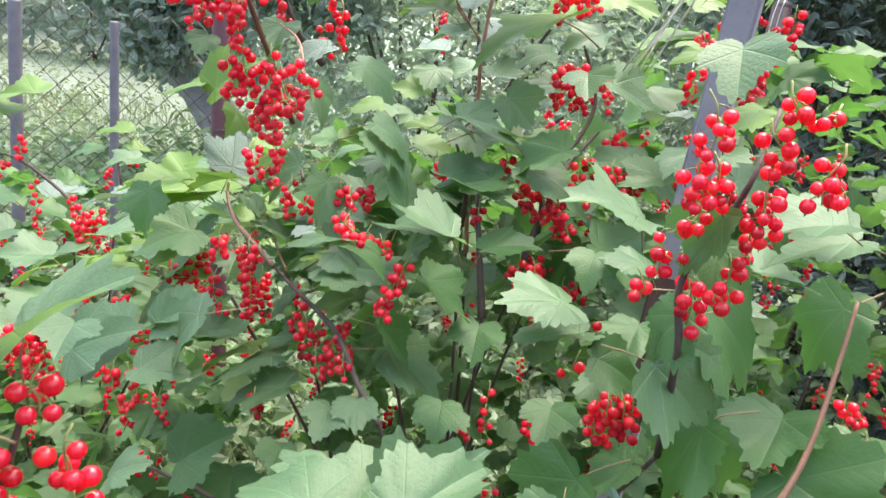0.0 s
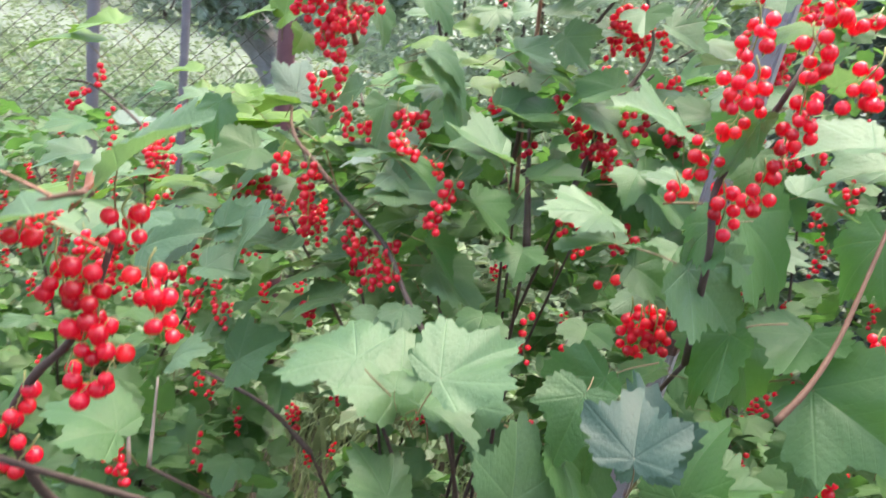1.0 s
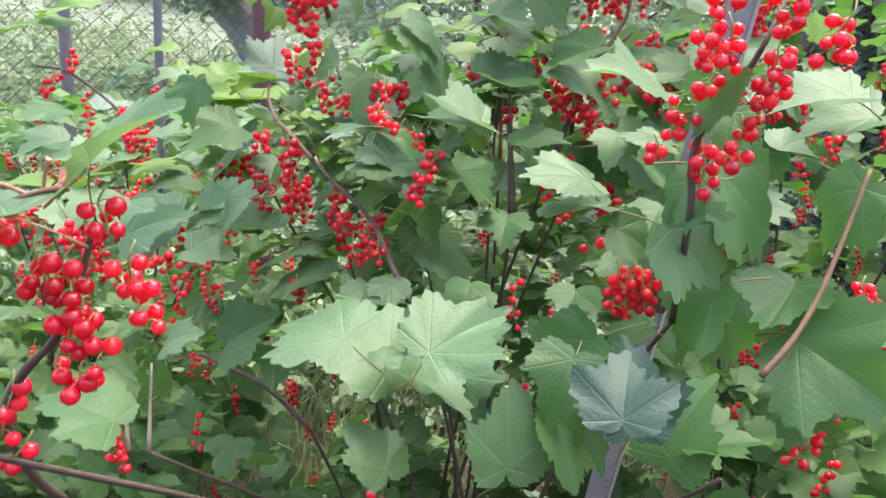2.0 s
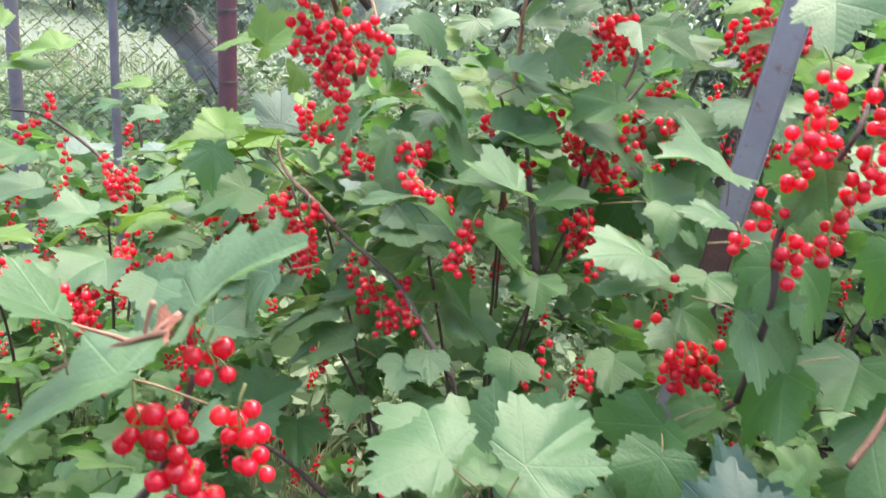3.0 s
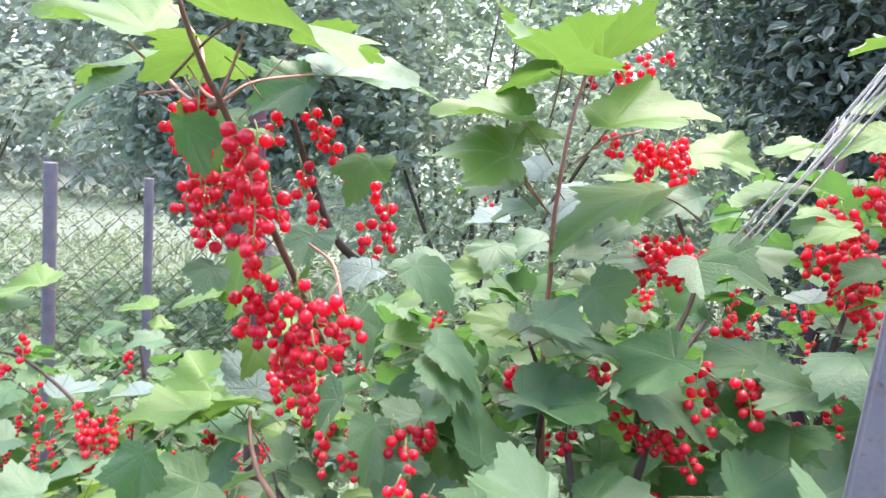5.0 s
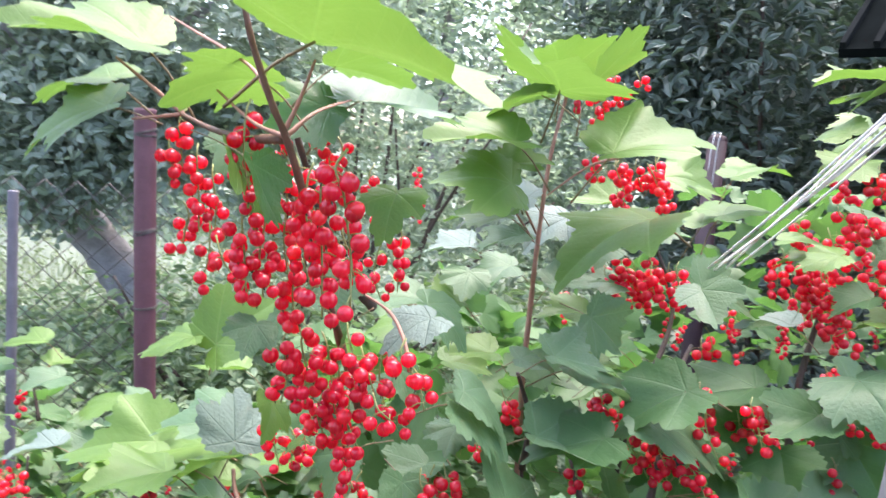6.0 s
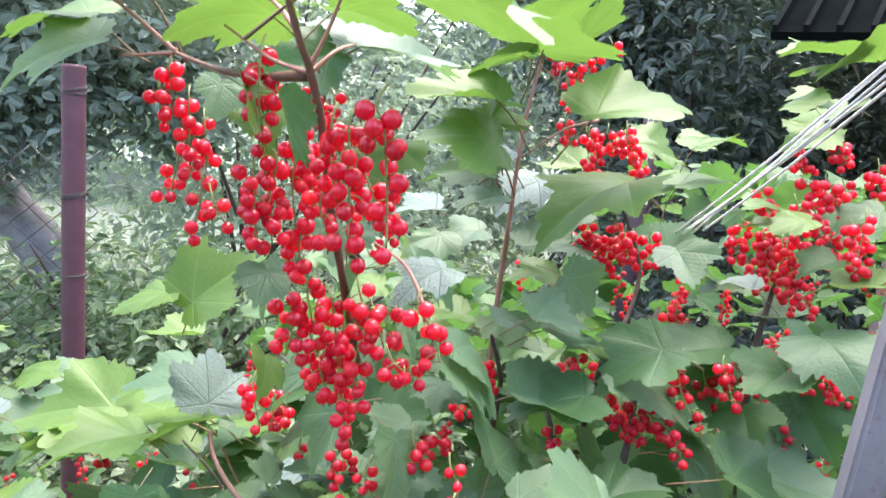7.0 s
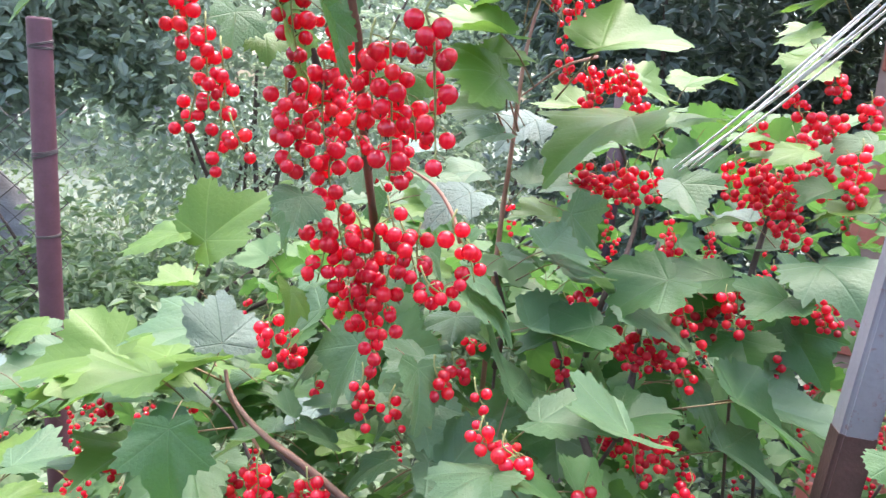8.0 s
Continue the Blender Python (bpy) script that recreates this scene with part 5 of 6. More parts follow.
leaf(main_bush, "l", 0.053, (0.280, 0.470, 1.237), (-11, -10, 92), 10)
leaf(main_bush, "l", 0.046, (0.287, 0.500, 1.195), (-7, 7, -91), 0)
leaf(main_bush, "g", 0.059, (0.338, 0.520, 1.158), (-60, -10, 107), 1)
leaf(main_bush, "g", 0.061, (0.327, 0.450, 1.089), (-24, 6, 87), 3)
leaf(main_bush, "g", 0.065, (0.151, 0.730, 1.216), (-25, -14, 96), 5)
leaf(main_bush, "g", 0.058, (0.090, 0.720, 1.187), (-10, -15, 93), 7)
leaf(main_bush, "l", 0.062, (-0.006, 0.665, 1.113), (-9, 10, -92), 9)
leaf(main_bush, "l", 0.059, (0.048, 0.620, 1.040), (-34, 19, -102), 2)
leaf(main_bush, "l", 0.049, (0.086, 0.740, 1.240), (-7, 13, -92), 4)
leaf(main_bush, "l", 0.054, (-0.208, 0.580, 1.041), (43, 35, -62), 6)
leaf(main_bush, "l", 0.048, (-0.149, 0.620, 1.057), (20, 12, -86), 8)
leaf(main_bush, "l", 0.043, (-0.144, 0.560, 1.035), (5, 19, -88), 0)
leaf(main_bush, "g", 0.059, (-0.123, 0.600, 0.939), (49, 27, -63), 10)
leaf(main_bush, "l", 0.033, (-0.146, 0.500, 0.985), (45, 9, -81), 1)
leaf(main_bush, "g", 0.055, (-0.163, 0.400, 0.981), (26, -6, 87), 3)
leaf(main_bush, "g", 0.038, (0.184, 0.430, 1.075), (-36, 3, 88), 7)
leaf(main_bush, "g", 0.026, (0.208, 0.500, 1.055), (-13, 2, 90), 3)
leaf(main_bush, "l", 0.069, (-0.096, 0.660, 1.005), (-14, 6, 89), 1)
leaf(main_bush, "l", 0.051, (-0.133, 0.680, 1.014), (-10, 4, 89), 4)
leaf(main_bush, "l", 0.039, (-0.061, 0.680, 1.020), (-24, -9, 94), 8)
leaf(main_bush, "y", 0.047, (-0.016, 0.670, 1.071), (-20, -6, 92), 2)
leaf(main_bush, "l", 0.055, (-0.072, 0.620, 0.997), (-13, 1, 90), 6)
leaf(main_bush, "l", 0.054, (-0.265, 0.780, 1.017), (19, 5, -88), 3)
leaf(main_bush, "y", 0.051, (-0.290, 0.800, 1.025), (12, 4, -89), 9)
leaf(left_bush, "y", 0.082, (-0.268, 0.920, 1.093), (-2, -30, 91), 5)
leaf(left_bush, "y", 0.042, (-0.187, 0.920, 1.060), (10, -5, 89), 0)
leaf(main_bush, "l", 0.068, (-0.185, 0.850, 1.144), (-4, -12, 91), 7)
leaf(main_bush, "y", 0.052, (-0.198, 0.780, 1.030), (8, -3, -90), 10)
leaf(main_bush, "l", 0.046, (-0.033, 0.860, 1.255), (0, -17, 90), 0)
leaf(main_bush, "y", 0.047, (-0.038, 0.890, 1.225), (1, -14, 90), 1)
leaf(main_bush, "y", 0.045, (0.014, 0.920, 1.244), (5, -16, 89), 2)
leaf(main_bush, "l", 0.050, (0.065, 0.950, 1.275), (-3, -18, 91), 3)
leaf(main_bush, "y", 0.043, (0.036, 0.860, 1.211), (0, -14, 90), 4)
leaf(main_bush, "y", 0.049, (0.124, 0.890, 1.245), (4, -16, 89), 5)
leaf(main_bush, "l", 0.041, (0.169, 0.920, 1.271), (9, -18, 87), 6)
leaf(main_bush, "y", 0.046, (0.040, 0.950, 1.175), (-2, 12, -90), 7)
leaf(main_bush, "y", 0.043, (-0.043, 0.860, 1.182), (-6, 11, -91), 8)
leaf(main_bush, "l", 0.044, (0.072, 0.890, 1.131), (-6, 9, -91), 9)
leaf(main_bush, "l", 0.036, (-0.129, 0.241, 1.208), (37, -4, 125), 0)
leaf(main_bush, "l", 0.044, (-0.074, 0.270, 1.209), (50, 11, -78), 2)
leaf(main_bush, "r", 0.016, (-0.092, 0.265, 1.189), (59, 10, -74), 4)
leaf(main_bush, "l", 0.060, (-0.206, 0.600, 1.034), (-28, -26, 103), 6)
leaf(main_bush, "l", 0.036, (-0.152, 0.600, 1.062), (48, 26, -64), 5)
leaf(main_bush, "l", 0.067, (-0.003, 0.649, 1.109), (6, 28, -114), 8)
leaf(main_bush, "y", 0.079, (-0.248, 0.900, 1.083), (-10, 0, 90), 3)
leaf(main_bush, "l", 0.035, (0.188, 0.500, 1.192), (10, -7, 89), 9)
leaf(main_bush, "l", 0.047, (0.041, 0.617, 1.163), (9, 7, -124), 10)
leaf(right_bush, "l", 0.102, (0.342, 0.787, 1.090), (-18, 15, -111), 8)
leaf(right_bush, "l", 0.068, (0.250, 0.771, 1.111), (-34, 12, -116), 1)
leaf(right_bush, "l", 0.069, (0.277, 0.741, 1.066), (-22, 6, -109), 5)
leaf(main_bush, "g", 0.059, (0.141, 0.740, 1.125), (-36, 19, -103), 3)
leaf(main_bush, "g", 0.039, (0.002, 0.571, 1.153), (-11, -4, -117), 6)
leaf(main_bush, "l", 0.045, (-0.030, 0.571, 1.156), (-1, 14, 113), 9)
leaf(main_bush, "g", 0.037, (-0.176, 0.613, 1.155), (-61, 14, 156), 2)
leaf(main_bush, "l", 0.047, (-0.276, 0.780, 1.067), (15, -2, -91), 4)
leaf(main_bush, "l", 0.051, (-0.064, 0.720, 1.132), (8, 6, 91), 0)
leaf(main_bush, "l", 0.035, (-0.092, 0.700, 1.119), (25, 0, 90), 7)
leaf(main_bush, "l", 0.035, (-0.057, 0.680, 1.107), (-18, 8, 87), 3)
leaf(main_bush, "l", 0.044, (-0.131, 0.720, 1.109), (-14, 12, 87), 5)
leaf(main_bush, "l", 0.024, (-0.113, 0.700, 1.137), (36, -7, 85), 8)
leaf(main_bush, "l", 0.040, (-0.092, 0.740, 1.156), (-28, 4, 88), 1)
leaf(main_bush, "l", 0.017, (-0.142, 0.760, 1.144), (20, -2, 89), 10)
leaf(main_bush, "g", 0.040, (0.138, 0.800, 1.206), (-4, 5, -90), 6)
leaf(main_bush, "l", 0.052, (-0.113, 0.240, 1.180), (-21, 3, 89), 6)
leaf(main_bush, "g", 0.057, (0.148, 0.360, 1.045), (-40, 21, -106), 5)
leaf(main_bush, "g", 0.048, (0.148, 0.385, 1.046), (-54, -7, 100), 2)
leaf(main_bush, "l", 0.053, (-0.003, 0.660, 1.100), (-3, 3, -90), 3)
leaf(main_bush, "y", 0.056, (-0.117, 0.680, 1.002), (-14, 9, 88), 1)
leaf(main_bush, "l", 0.056, (-0.159, 0.700, 1.017), (8, -17, 88), 7)
leaf(main_bush, "g", 0.079, (-0.205, 0.800, 1.062), (-36, -14, 100), 1)
leaf(main_bush, "l", 0.060, (-0.125, 0.560, 1.073), (-50, -11, 103), 3)
leaf(main_bush, "l", 0.050, (-0.170, 0.760, 1.005), (-21, 4, 88), 6)
leaf(main_bush, "l", 0.038, (-0.077, 0.700, 1.050), (-49, -7, 98), 9)
leaf(main_bush, "p", 0.039, (-0.061, 0.730, 1.123), (4, 4, 90), 2)
leaf(main_bush, "g", 0.075, (0.229, 0.680, 1.139), (-25, 16, -97), 5)
leaf(main_bush, "l", 0.054, (0.057, 0.591, 1.170), (18, -13, 106), 8)
leaf(main_bush, "g", 0.047, (0.036, 0.600, 1.068), (-47, 6, -97), 0)
leaf(main_bush, "g", 0.055, (0.071, 0.620, 1.108), (-34, 6, -94), 4)
leaf(main_bush, "g", 0.047, (0.121, 0.670, 1.142), (19, 2, -89), 7)
leaf(main_bush, "g", 0.055, (0.291, 0.800, 1.140), (-16, 10, -93), 10)
leaf(main_bush, "g", 0.050, (0.236, 0.800, 1.140), (-7, 4, -90), 3)
leaf(main_bush, "l", 0.042, (-0.033, 0.730, 1.126), (-47, -9, 99), 5)
leaf(main_bush, "l", 0.055, (0.010, 0.680, 1.217), (-26, 10, -95), 1)
leaf(left_bush, "l", 0.049, (-0.484, 0.850, 0.937), (13, -5, -91), 2)
leaf(left_bush, "l", 0.055, (-0.431, 0.850, 0.917), (-14, 7, 88), 4)
leaf(left_bush, "l", 0.060, (-0.420, 0.950, 0.971), (-15, 3, 89), 6)
leaf(left_bush, "l", 0.051, (-0.304, 0.920, 0.989), (-4, -7, -90), 8)
leaf(left_bush, "p", 0.060, (-0.397, 1.050, 1.027), (-12, 2, 90), 0)
leaf(left_bush, "y", 0.077, (-0.437, 0.930, 0.958), (-15, 4, 89), 3)
leaf(left_bush, "y", 0.080, (-0.350, 0.950, 0.976), (-19, 4, 89), 5)
leaf(left_bush, "y", 0.051, (-0.502, 0.880, 0.952), (9, -6, -91), 7)
leaf(left_bush, "l", 0.058, (-0.263, 0.850, 0.958), (-49, -13, 104), 9)
leaf(left_bush, "g", 0.040, (-0.398, 0.720, 0.948), (-53, -18, 113), 1)
leaf(left_bush, "y", 0.067, (-0.523, 1.050, 1.156), (-7, -8, 91), 2)
leaf(left_bush, "y", 0.081, (-0.562, 1.030, 1.130), (1, 0, 90), 6)
leaf(left_bush, "y", 0.056, (-0.599, 1.050, 1.178), (1, -10, 90), 8)
leaf(left_bush, "y", 0.059, (-0.530, 1.360, 1.058), (-4, -9, 91), 0)
leaf(main_bush, "y", 0.123, (-0.237, 0.920, 1.085), (-12, 1, 90), 7)
berries(main_bush, (-0.178, 0.665, 1.384), (-0.175, 0.665, 1.355), 7, 0.0082)
berries(main_bush, (-0.182, 0.660, 1.370), (-0.181, 0.660, 1.348), 4, 0.0082)
berries(main_bush, (-0.167, 0.660, 1.365), (-0.164, 0.660, 1.324), 11, 0.0082)
berries(main_bush, (-0.159, 0.665, 1.354), (-0.157, 0.665, 1.318), 10, 0.0082)
berries(main_bush, (-0.171, 0.665, 1.332), (-0.175, 0.665, 1.309), 6, 0.0082)
berries(main_bush, (-0.158, 0.660, 1.325), (-0.162, 0.660, 1.292), 6, 0.0082)
berries(main_bush, (-0.151, 0.650, 1.316), (-0.143, 0.650, 1.302), 3, 0.0082)
berries(main_bush, (-0.130, 0.575, 1.387), (-0.124, 0.575, 1.345), 13, 0.0082)
berries(main_bush, (-0.130, 0.580, 1.340), (-0.126, 0.580, 1.304), 13, 0.0082)
berries(main_bush, (-0.120, 0.585, 1.341), (-0.119, 0.585, 1.304), 10, 0.0082)
berries(main_bush, (-0.112, 0.600, 1.349), (-0.109, 0.600, 1.311), 13, 0.0082)
berries(main_bush, (-0.107, 0.600, 1.365), (-0.103, 0.600, 1.329), 10, 0.0082)
berries(main_bush, (-0.106, 0.600, 1.313), (-0.101, 0.600, 1.283), 11, 0.0082)
berries(main_bush, (-0.100, 0.550, 1.362), (-0.097, 0.550, 1.334), 9, 0.0082)
berries(main_bush, (-0.099, 0.570, 1.336), (-0.096, 0.570, 1.312), 8, 0.0082)
berries(main_bush, (-0.094, 0.540, 1.360), (-0.090, 0.540, 1.306), 17, 0.0082)
berries(main_bush, (-0.084, 0.550, 1.340), (-0.078, 0.550, 1.322), 6, 0.0082)
berries(main_bush, (-0.088, 0.510, 1.369), (-0.083, 0.510, 1.352), 6, 0.0082)
berries(main_bush, (-0.083, 0.512, 1.353), (-0.079, 0.512, 1.317), 9, 0.0082)
berries(main_bush, (-0.110, 0.600, 1.278), (-0.109, 0.600, 1.248), 11, 0.0082)
berries(main_bush, (-0.101, 0.600, 1.280), (-0.097, 0.600, 1.248), 11, 0.0082)
berries(main_bush, (-0.088, 0.610, 1.275), (-0.082, 0.610, 1.240), 11, 0.0082)
berries(main_bush, (-0.078, 0.590, 1.286), (-0.073, 0.590, 1.257), 10, 0.0082)
berries(main_bush, (-0.069, 0.590, 1.274), (-0.063, 0.590, 1.257), 5, 0.0082)
berries(main_bush, (-0.081, 0.610, 1.261), (-0.076, 0.610, 1.216), 16, 0.0082)
berries(main_bush, (-0.074, 0.600, 1.255), (-0.071, 0.600, 1.227), 9, 0.0082)
berries(main_bush, (-0.090, 0.610, 1.246), (-0.087, 0.610, 1.228), 8, 0.0082)
berries(main_bush, (-0.092, 0.620, 1.237), (-0.094, 0.620, 1.222), 6, 0.0082)
berries(main_bush, (-0.079, 0.620, 1.225), (-0.069, 0.620, 1.194), 8, 0.0082)
berries(main_bush, (-0.061, 0.600, 1.272), (-0.057, 0.600, 1.249), 5, 0.0082)
berries(main_bush, (-0.054, 0.565, 1.285), (-0.041, 0.565, 1.259), 8, 0.0082)
berries(main_bush, (-0.062, 0.570, 1.257), (-0.052, 0.570, 1.247), 6, 0.0082)
berries(main_bush, (-0.104, 0.700, 1.383), (-0.095, 0.700, 1.360), 7, 0.0085)
berries(main_bush, (-0.089, 0.710, 1.377), (-0.086, 0.710, 1.345), 7, 0.0085)
berries(main_bush, (-0.071, 0.710, 1.361), (-0.072, 0.710, 1.334), 5, 0.0085)
berries(main_bush, (-0.107, 0.700, 1.345), (-0.105, 0.700, 1.322), 6, 0.0085)
berries(main_bush, (-0.096, 0.690, 1.320), (-0.088, 0.690, 1.300), 7, 0.0085)
berries(main_bush, (-0.063, 0.715, 1.339), (-0.059, 0.715, 1.323), 4, 0.0085)
berries(main_bush, (-0.047, 0.715, 1.324), (-0.047, 0.715, 1.286), 10, 0.0085)
berries(main_bush, (-0.062, 0.715, 1.309), (-0.057, 0.715, 1.280), 6, 0.0085)
berries(main_bush, (-0.124, 0.690, 1.388), (-0.118, 0.690, 1.361), 6, 0.0085)
berries(main_bush, (0.133, 0.900, 1.449), (0.143, 0.900, 1.415), 8, 0.0090)
berries(main_bush, (0.127, 0.880, 1.389), (0.137, 0.880, 1.365), 7, 0.0090)
berries(main_bush, (0.151, 0.880, 1.380), (0.160, 0.880, 1.337), 10, 0.0090)
berries(main_bush, (0.169, 0.880, 1.383), (0.178, 0.880, 1.362), 7, 0.0090)
berries(main_bush, (0.192, 0.890, 1.386), (0.203, 0.890, 1.357), 9, 0.0090)
berries(main_bush, (0.103, 0.860, 1.444), (0.103, 0.860, 1.423), 4, 0.0090)
berries(main_bush, (0.171, 0.900, 1.462), (0.172, 0.900, 1.450), 3, 0.0090)
berries(main_bush, (0.159, 0.900, 1.450), (0.158, 0.900, 1.424), 5, 0.0090)
berries(main_bush, (0.170, 0.930, 1.278), (0.181, 0.930, 1.239), 8, 0.0090)
berries(main_bush, (0.199, 0.930, 1.286), (0.203, 0.930, 1.246), 9, 0.0090)
berries(main_bush, (0.215, 0.930, 1.294), (0.225, 0.930, 1.254), 9, 0.0090)
berries(main_bush, (0.245, 0.850, 1.239), (0.248, 0.850, 1.207), 7, 0.0090)
berries(main_bush, (0.247, 0.800, 1.171), (0.247, 0.800, 1.159), 3, 0.0090)
berries(main_bush, (0.122, 0.770, 1.200), (0.117, 0.770, 1.186), 8, 0.0090)
berries(right_bush, (0.420, 0.900, 1.159), (0.427, 0.900, 1.140), 6, 0.0090)
berries(right_bush, (0.464, 0.900, 1.161), (0.463, 0.900, 1.135), 9, 0.0090)
berries(right_bush, (0.490, 0.900, 1.143), (0.490, 0.900, 1.111), 8, 0.0090)
berries(right_bush, (0.403, 0.860, 1.107), (0.404, 0.860, 1.089), 8, 0.0090)
berries(main_bush, (-0.130, 0.660, 1.122), (-0.129, 0.660, 1.098), 9, 0.0088)
berries(main_bush, (-0.101, 0.650, 1.115), (-0.095, 0.650, 1.101), 7, 0.0088)
berries(main_bush, (-0.124, 0.730, 1.188), (-0.117, 0.730, 1.157), 9, 0.0088)
berries(main_bush, (-0.108, 0.740, 1.173), (-0.109, 0.740, 1.153), 7, 0.0088)
berries(main_bush, (-0.028, 0.660, 1.181), (-0.024, 0.660, 1.162), 5, 0.0088)
berries(main_bush, (-0.009, 0.680, 1.176), (0.006, 0.680, 1.165), 5, 0.0088)
berries(main_bush, (-0.017, 0.600, 1.168), (-0.012, 0.600, 1.160), 4, 0.0088)
berries(main_bush, (-0.011, 0.580, 1.169), (-0.000, 0.580, 1.158), 6, 0.0088)
berries(main_bush, (0.197, 0.760, 1.083), (0.214, 0.760, 1.051), 10, 0.0088)
berries(main_bush, (0.211, 0.760, 1.085), (0.225, 0.760, 1.066), 7, 0.0088)
berries(left_bush, (-0.360, 0.860, 0.967), (-0.353, 0.860, 0.896), 13, 0.0090)
berries(left_bush, (-0.344, 0.860, 0.962), (-0.340, 0.860, 0.898), 12, 0.0090)
berries(left_bush, (-0.297, 0.840, 0.967), (-0.283, 0.840, 0.895), 13, 0.0090)
berries(left_bush, (-0.384, 0.800, 0.932), (-0.379, 0.800, 0.871), 14, 0.0090)
berries(left_bush, (-0.366, 0.800, 0.928), (-0.360, 0.800, 0.866), 14, 0.0090)
berries(left_bush, (-0.483, 0.850, 0.924), (-0.478, 0.850, 0.878), 11, 0.0090)
berries(left_bush, (-0.456, 0.850, 0.924), (-0.461, 0.850, 0.881), 11, 0.0090)
berries(main_bush, (-0.147, 0.800, 1.043), (-0.131, 0.800, 0.978), 16, 0.0090)
berries(main_bush, (-0.125, 0.800, 1.024), (-0.113, 0.800, 0.980), 11, 0.0090)
berries(main_bush, (-0.052, 0.660, 1.069), (-0.045, 0.660, 1.009), 13, 0.0090)
berries(main_bush, (-0.038, 0.660, 1.042), (-0.029, 0.660, 1.022), 6, 0.0090)
berries(main_bush, (-0.012, 0.640, 1.062), (-0.004, 0.640, 1.022), 10, 0.0090)
berries(main_bush, (0.161, 0.740, 1.115), (0.171, 0.740, 1.083), 10, 0.0090)
berries(left_bush, (-0.432, 1.000, 1.014), (-0.414, 1.000, 0.957), 16, 0.0090)
berries(left_bush, (-0.410, 1.000, 1.016), (-0.399, 1.000, 0.978), 10, 0.0090)
berries(main_bush, (-0.077, 0.265, 1.185), (-0.075, 0.265, 1.172), 5, 0.0088)
berries(main_bush, (-0.064, 0.262, 1.164), (-0.057, 0.262, 1.132), 12, 0.0088)
berries(main_bush, (-0.101, 0.258, 1.162), (-0.098, 0.258, 1.146), 6, 0.0088)
berries(main_bush, (-0.090, 0.258, 1.160), (-0.085, 0.258, 1.145), 8, 0.0088)
berries(main_bush, (-0.087, 0.255, 1.139), (-0.087, 0.255, 1.129), 6, 0.0088)
berries(main_bush, (-0.081, 0.255, 1.137), (-0.073, 0.255, 1.118), 6, 0.0088)
berries(main_bush, (-0.095, 0.255, 1.112), (-0.093, 0.255, 1.108), 2, 0.0090)
berries(main_bush, (-0.084, 0.255, 1.111), (-0.078, 0.255, 1.102), 5, 0.0090)
berries(main_bush, (-0.118, 0.260, 1.094), (-0.126, 0.260, 1.066), 6, 0.0090)
berries(main_bush, (-0.117, 0.260, 1.062), (-0.123, 0.260, 1.049), 3, 0.0090)
berries(main_bush, (-0.118, 0.262, 1.169), (-0.125, 0.262, 1.164), 3, 0.0090)
berries(main_bush, (-0.190, 0.470, 0.905), (-0.177, 0.470, 0.869), 13, 0.0085)
berries(main_bush, (0.180, 0.385, 1.305), (0.182, 0.385, 1.282), 9, 0.0086)
berries(main_bush, (0.178, 0.385, 1.276), (0.186, 0.385, 1.258), 8, 0.0086)
berries(main_bush, (0.190, 0.390, 1.276), (0.193, 0.390, 1.258), 7, 0.0086)
berries(main_bush, (0.189, 0.400, 1.251), (0.174, 0.400, 1.237), 5, 0.0084)
berries(main_bush, (0.174, 0.400, 1.228), (0.182, 0.400, 1.224), 3, 0.0084)
berries(main_bush, (0.174, 0.400, 1.218), (0.174, 0.400, 1.216), 2, 0.0084)
berries(main_bush, (0.171, 0.405, 1.208), (0.169, 0.405, 1.202), 3, 0.0084)
berries(main_bush, (0.193, 0.405, 1.215), (0.198, 0.405, 1.188), 9, 0.0090)
berries(main_bush, (0.213, 0.385, 1.270), (0.217, 0.385, 1.246), 10, 0.0086)
berries(main_bush, (0.207, 0.380, 1.296), (0.216, 0.380, 1.285), 6, 0.0086)
berries(main_bush, (0.209, 0.375, 1.314), (0.218, 0.375, 1.305), 6, 0.0086)
berries(main_bush, (0.228, 0.370, 1.307), (0.229, 0.370, 1.306), 2, 0.0086)
berries(main_bush, (0.213, 0.390, 1.245), (0.217, 0.390, 1.230), 5, 0.0084)
berries(main_bush, (0.208, 0.390, 1.226), (0.212, 0.390, 1.208), 5, 0.0084)
berries(main_bush, (0.203, 0.390, 1.210), (0.205, 0.390, 1.207), 2, 0.0090)
berries(main_bush, (0.210, 0.385, 1.284), (0.216, 0.385, 1.274), 3, 0.0084)
berries(main_bush, (0.237, 0.370, 1.290), (0.233, 0.370, 1.268), 5, 0.0086)
berries(main_bush, (0.237, 0.370, 1.280), (0.243, 0.370, 1.270), 4, 0.0086)
berries(main_bush, (0.181, 0.480, 1.102), (0.186, 0.480, 1.064), 10, 0.0085)
berries(main_bush, (0.192, 0.480, 1.105), (0.202, 0.480, 1.066), 11, 0.0085)
berries(main_bush, (0.204, 0.480, 1.107), (0.208, 0.480, 1.078), 9, 0.0085)
berries(main_bush, (0.187, 0.475, 1.099), (0.192, 0.475, 1.074), 7, 0.0085)
berries(main_bush, (0.198, 0.475, 1.101), (0.205, 0.475, 1.076), 7, 0.0085)
berries(main_bush, (0.163, 0.490, 1.120), (0.160, 0.490, 1.107), 2, 0.0085)
berries(main_bush, (0.168, 0.490, 1.146), (0.170, 0.490, 1.144), 2, 0.0085)
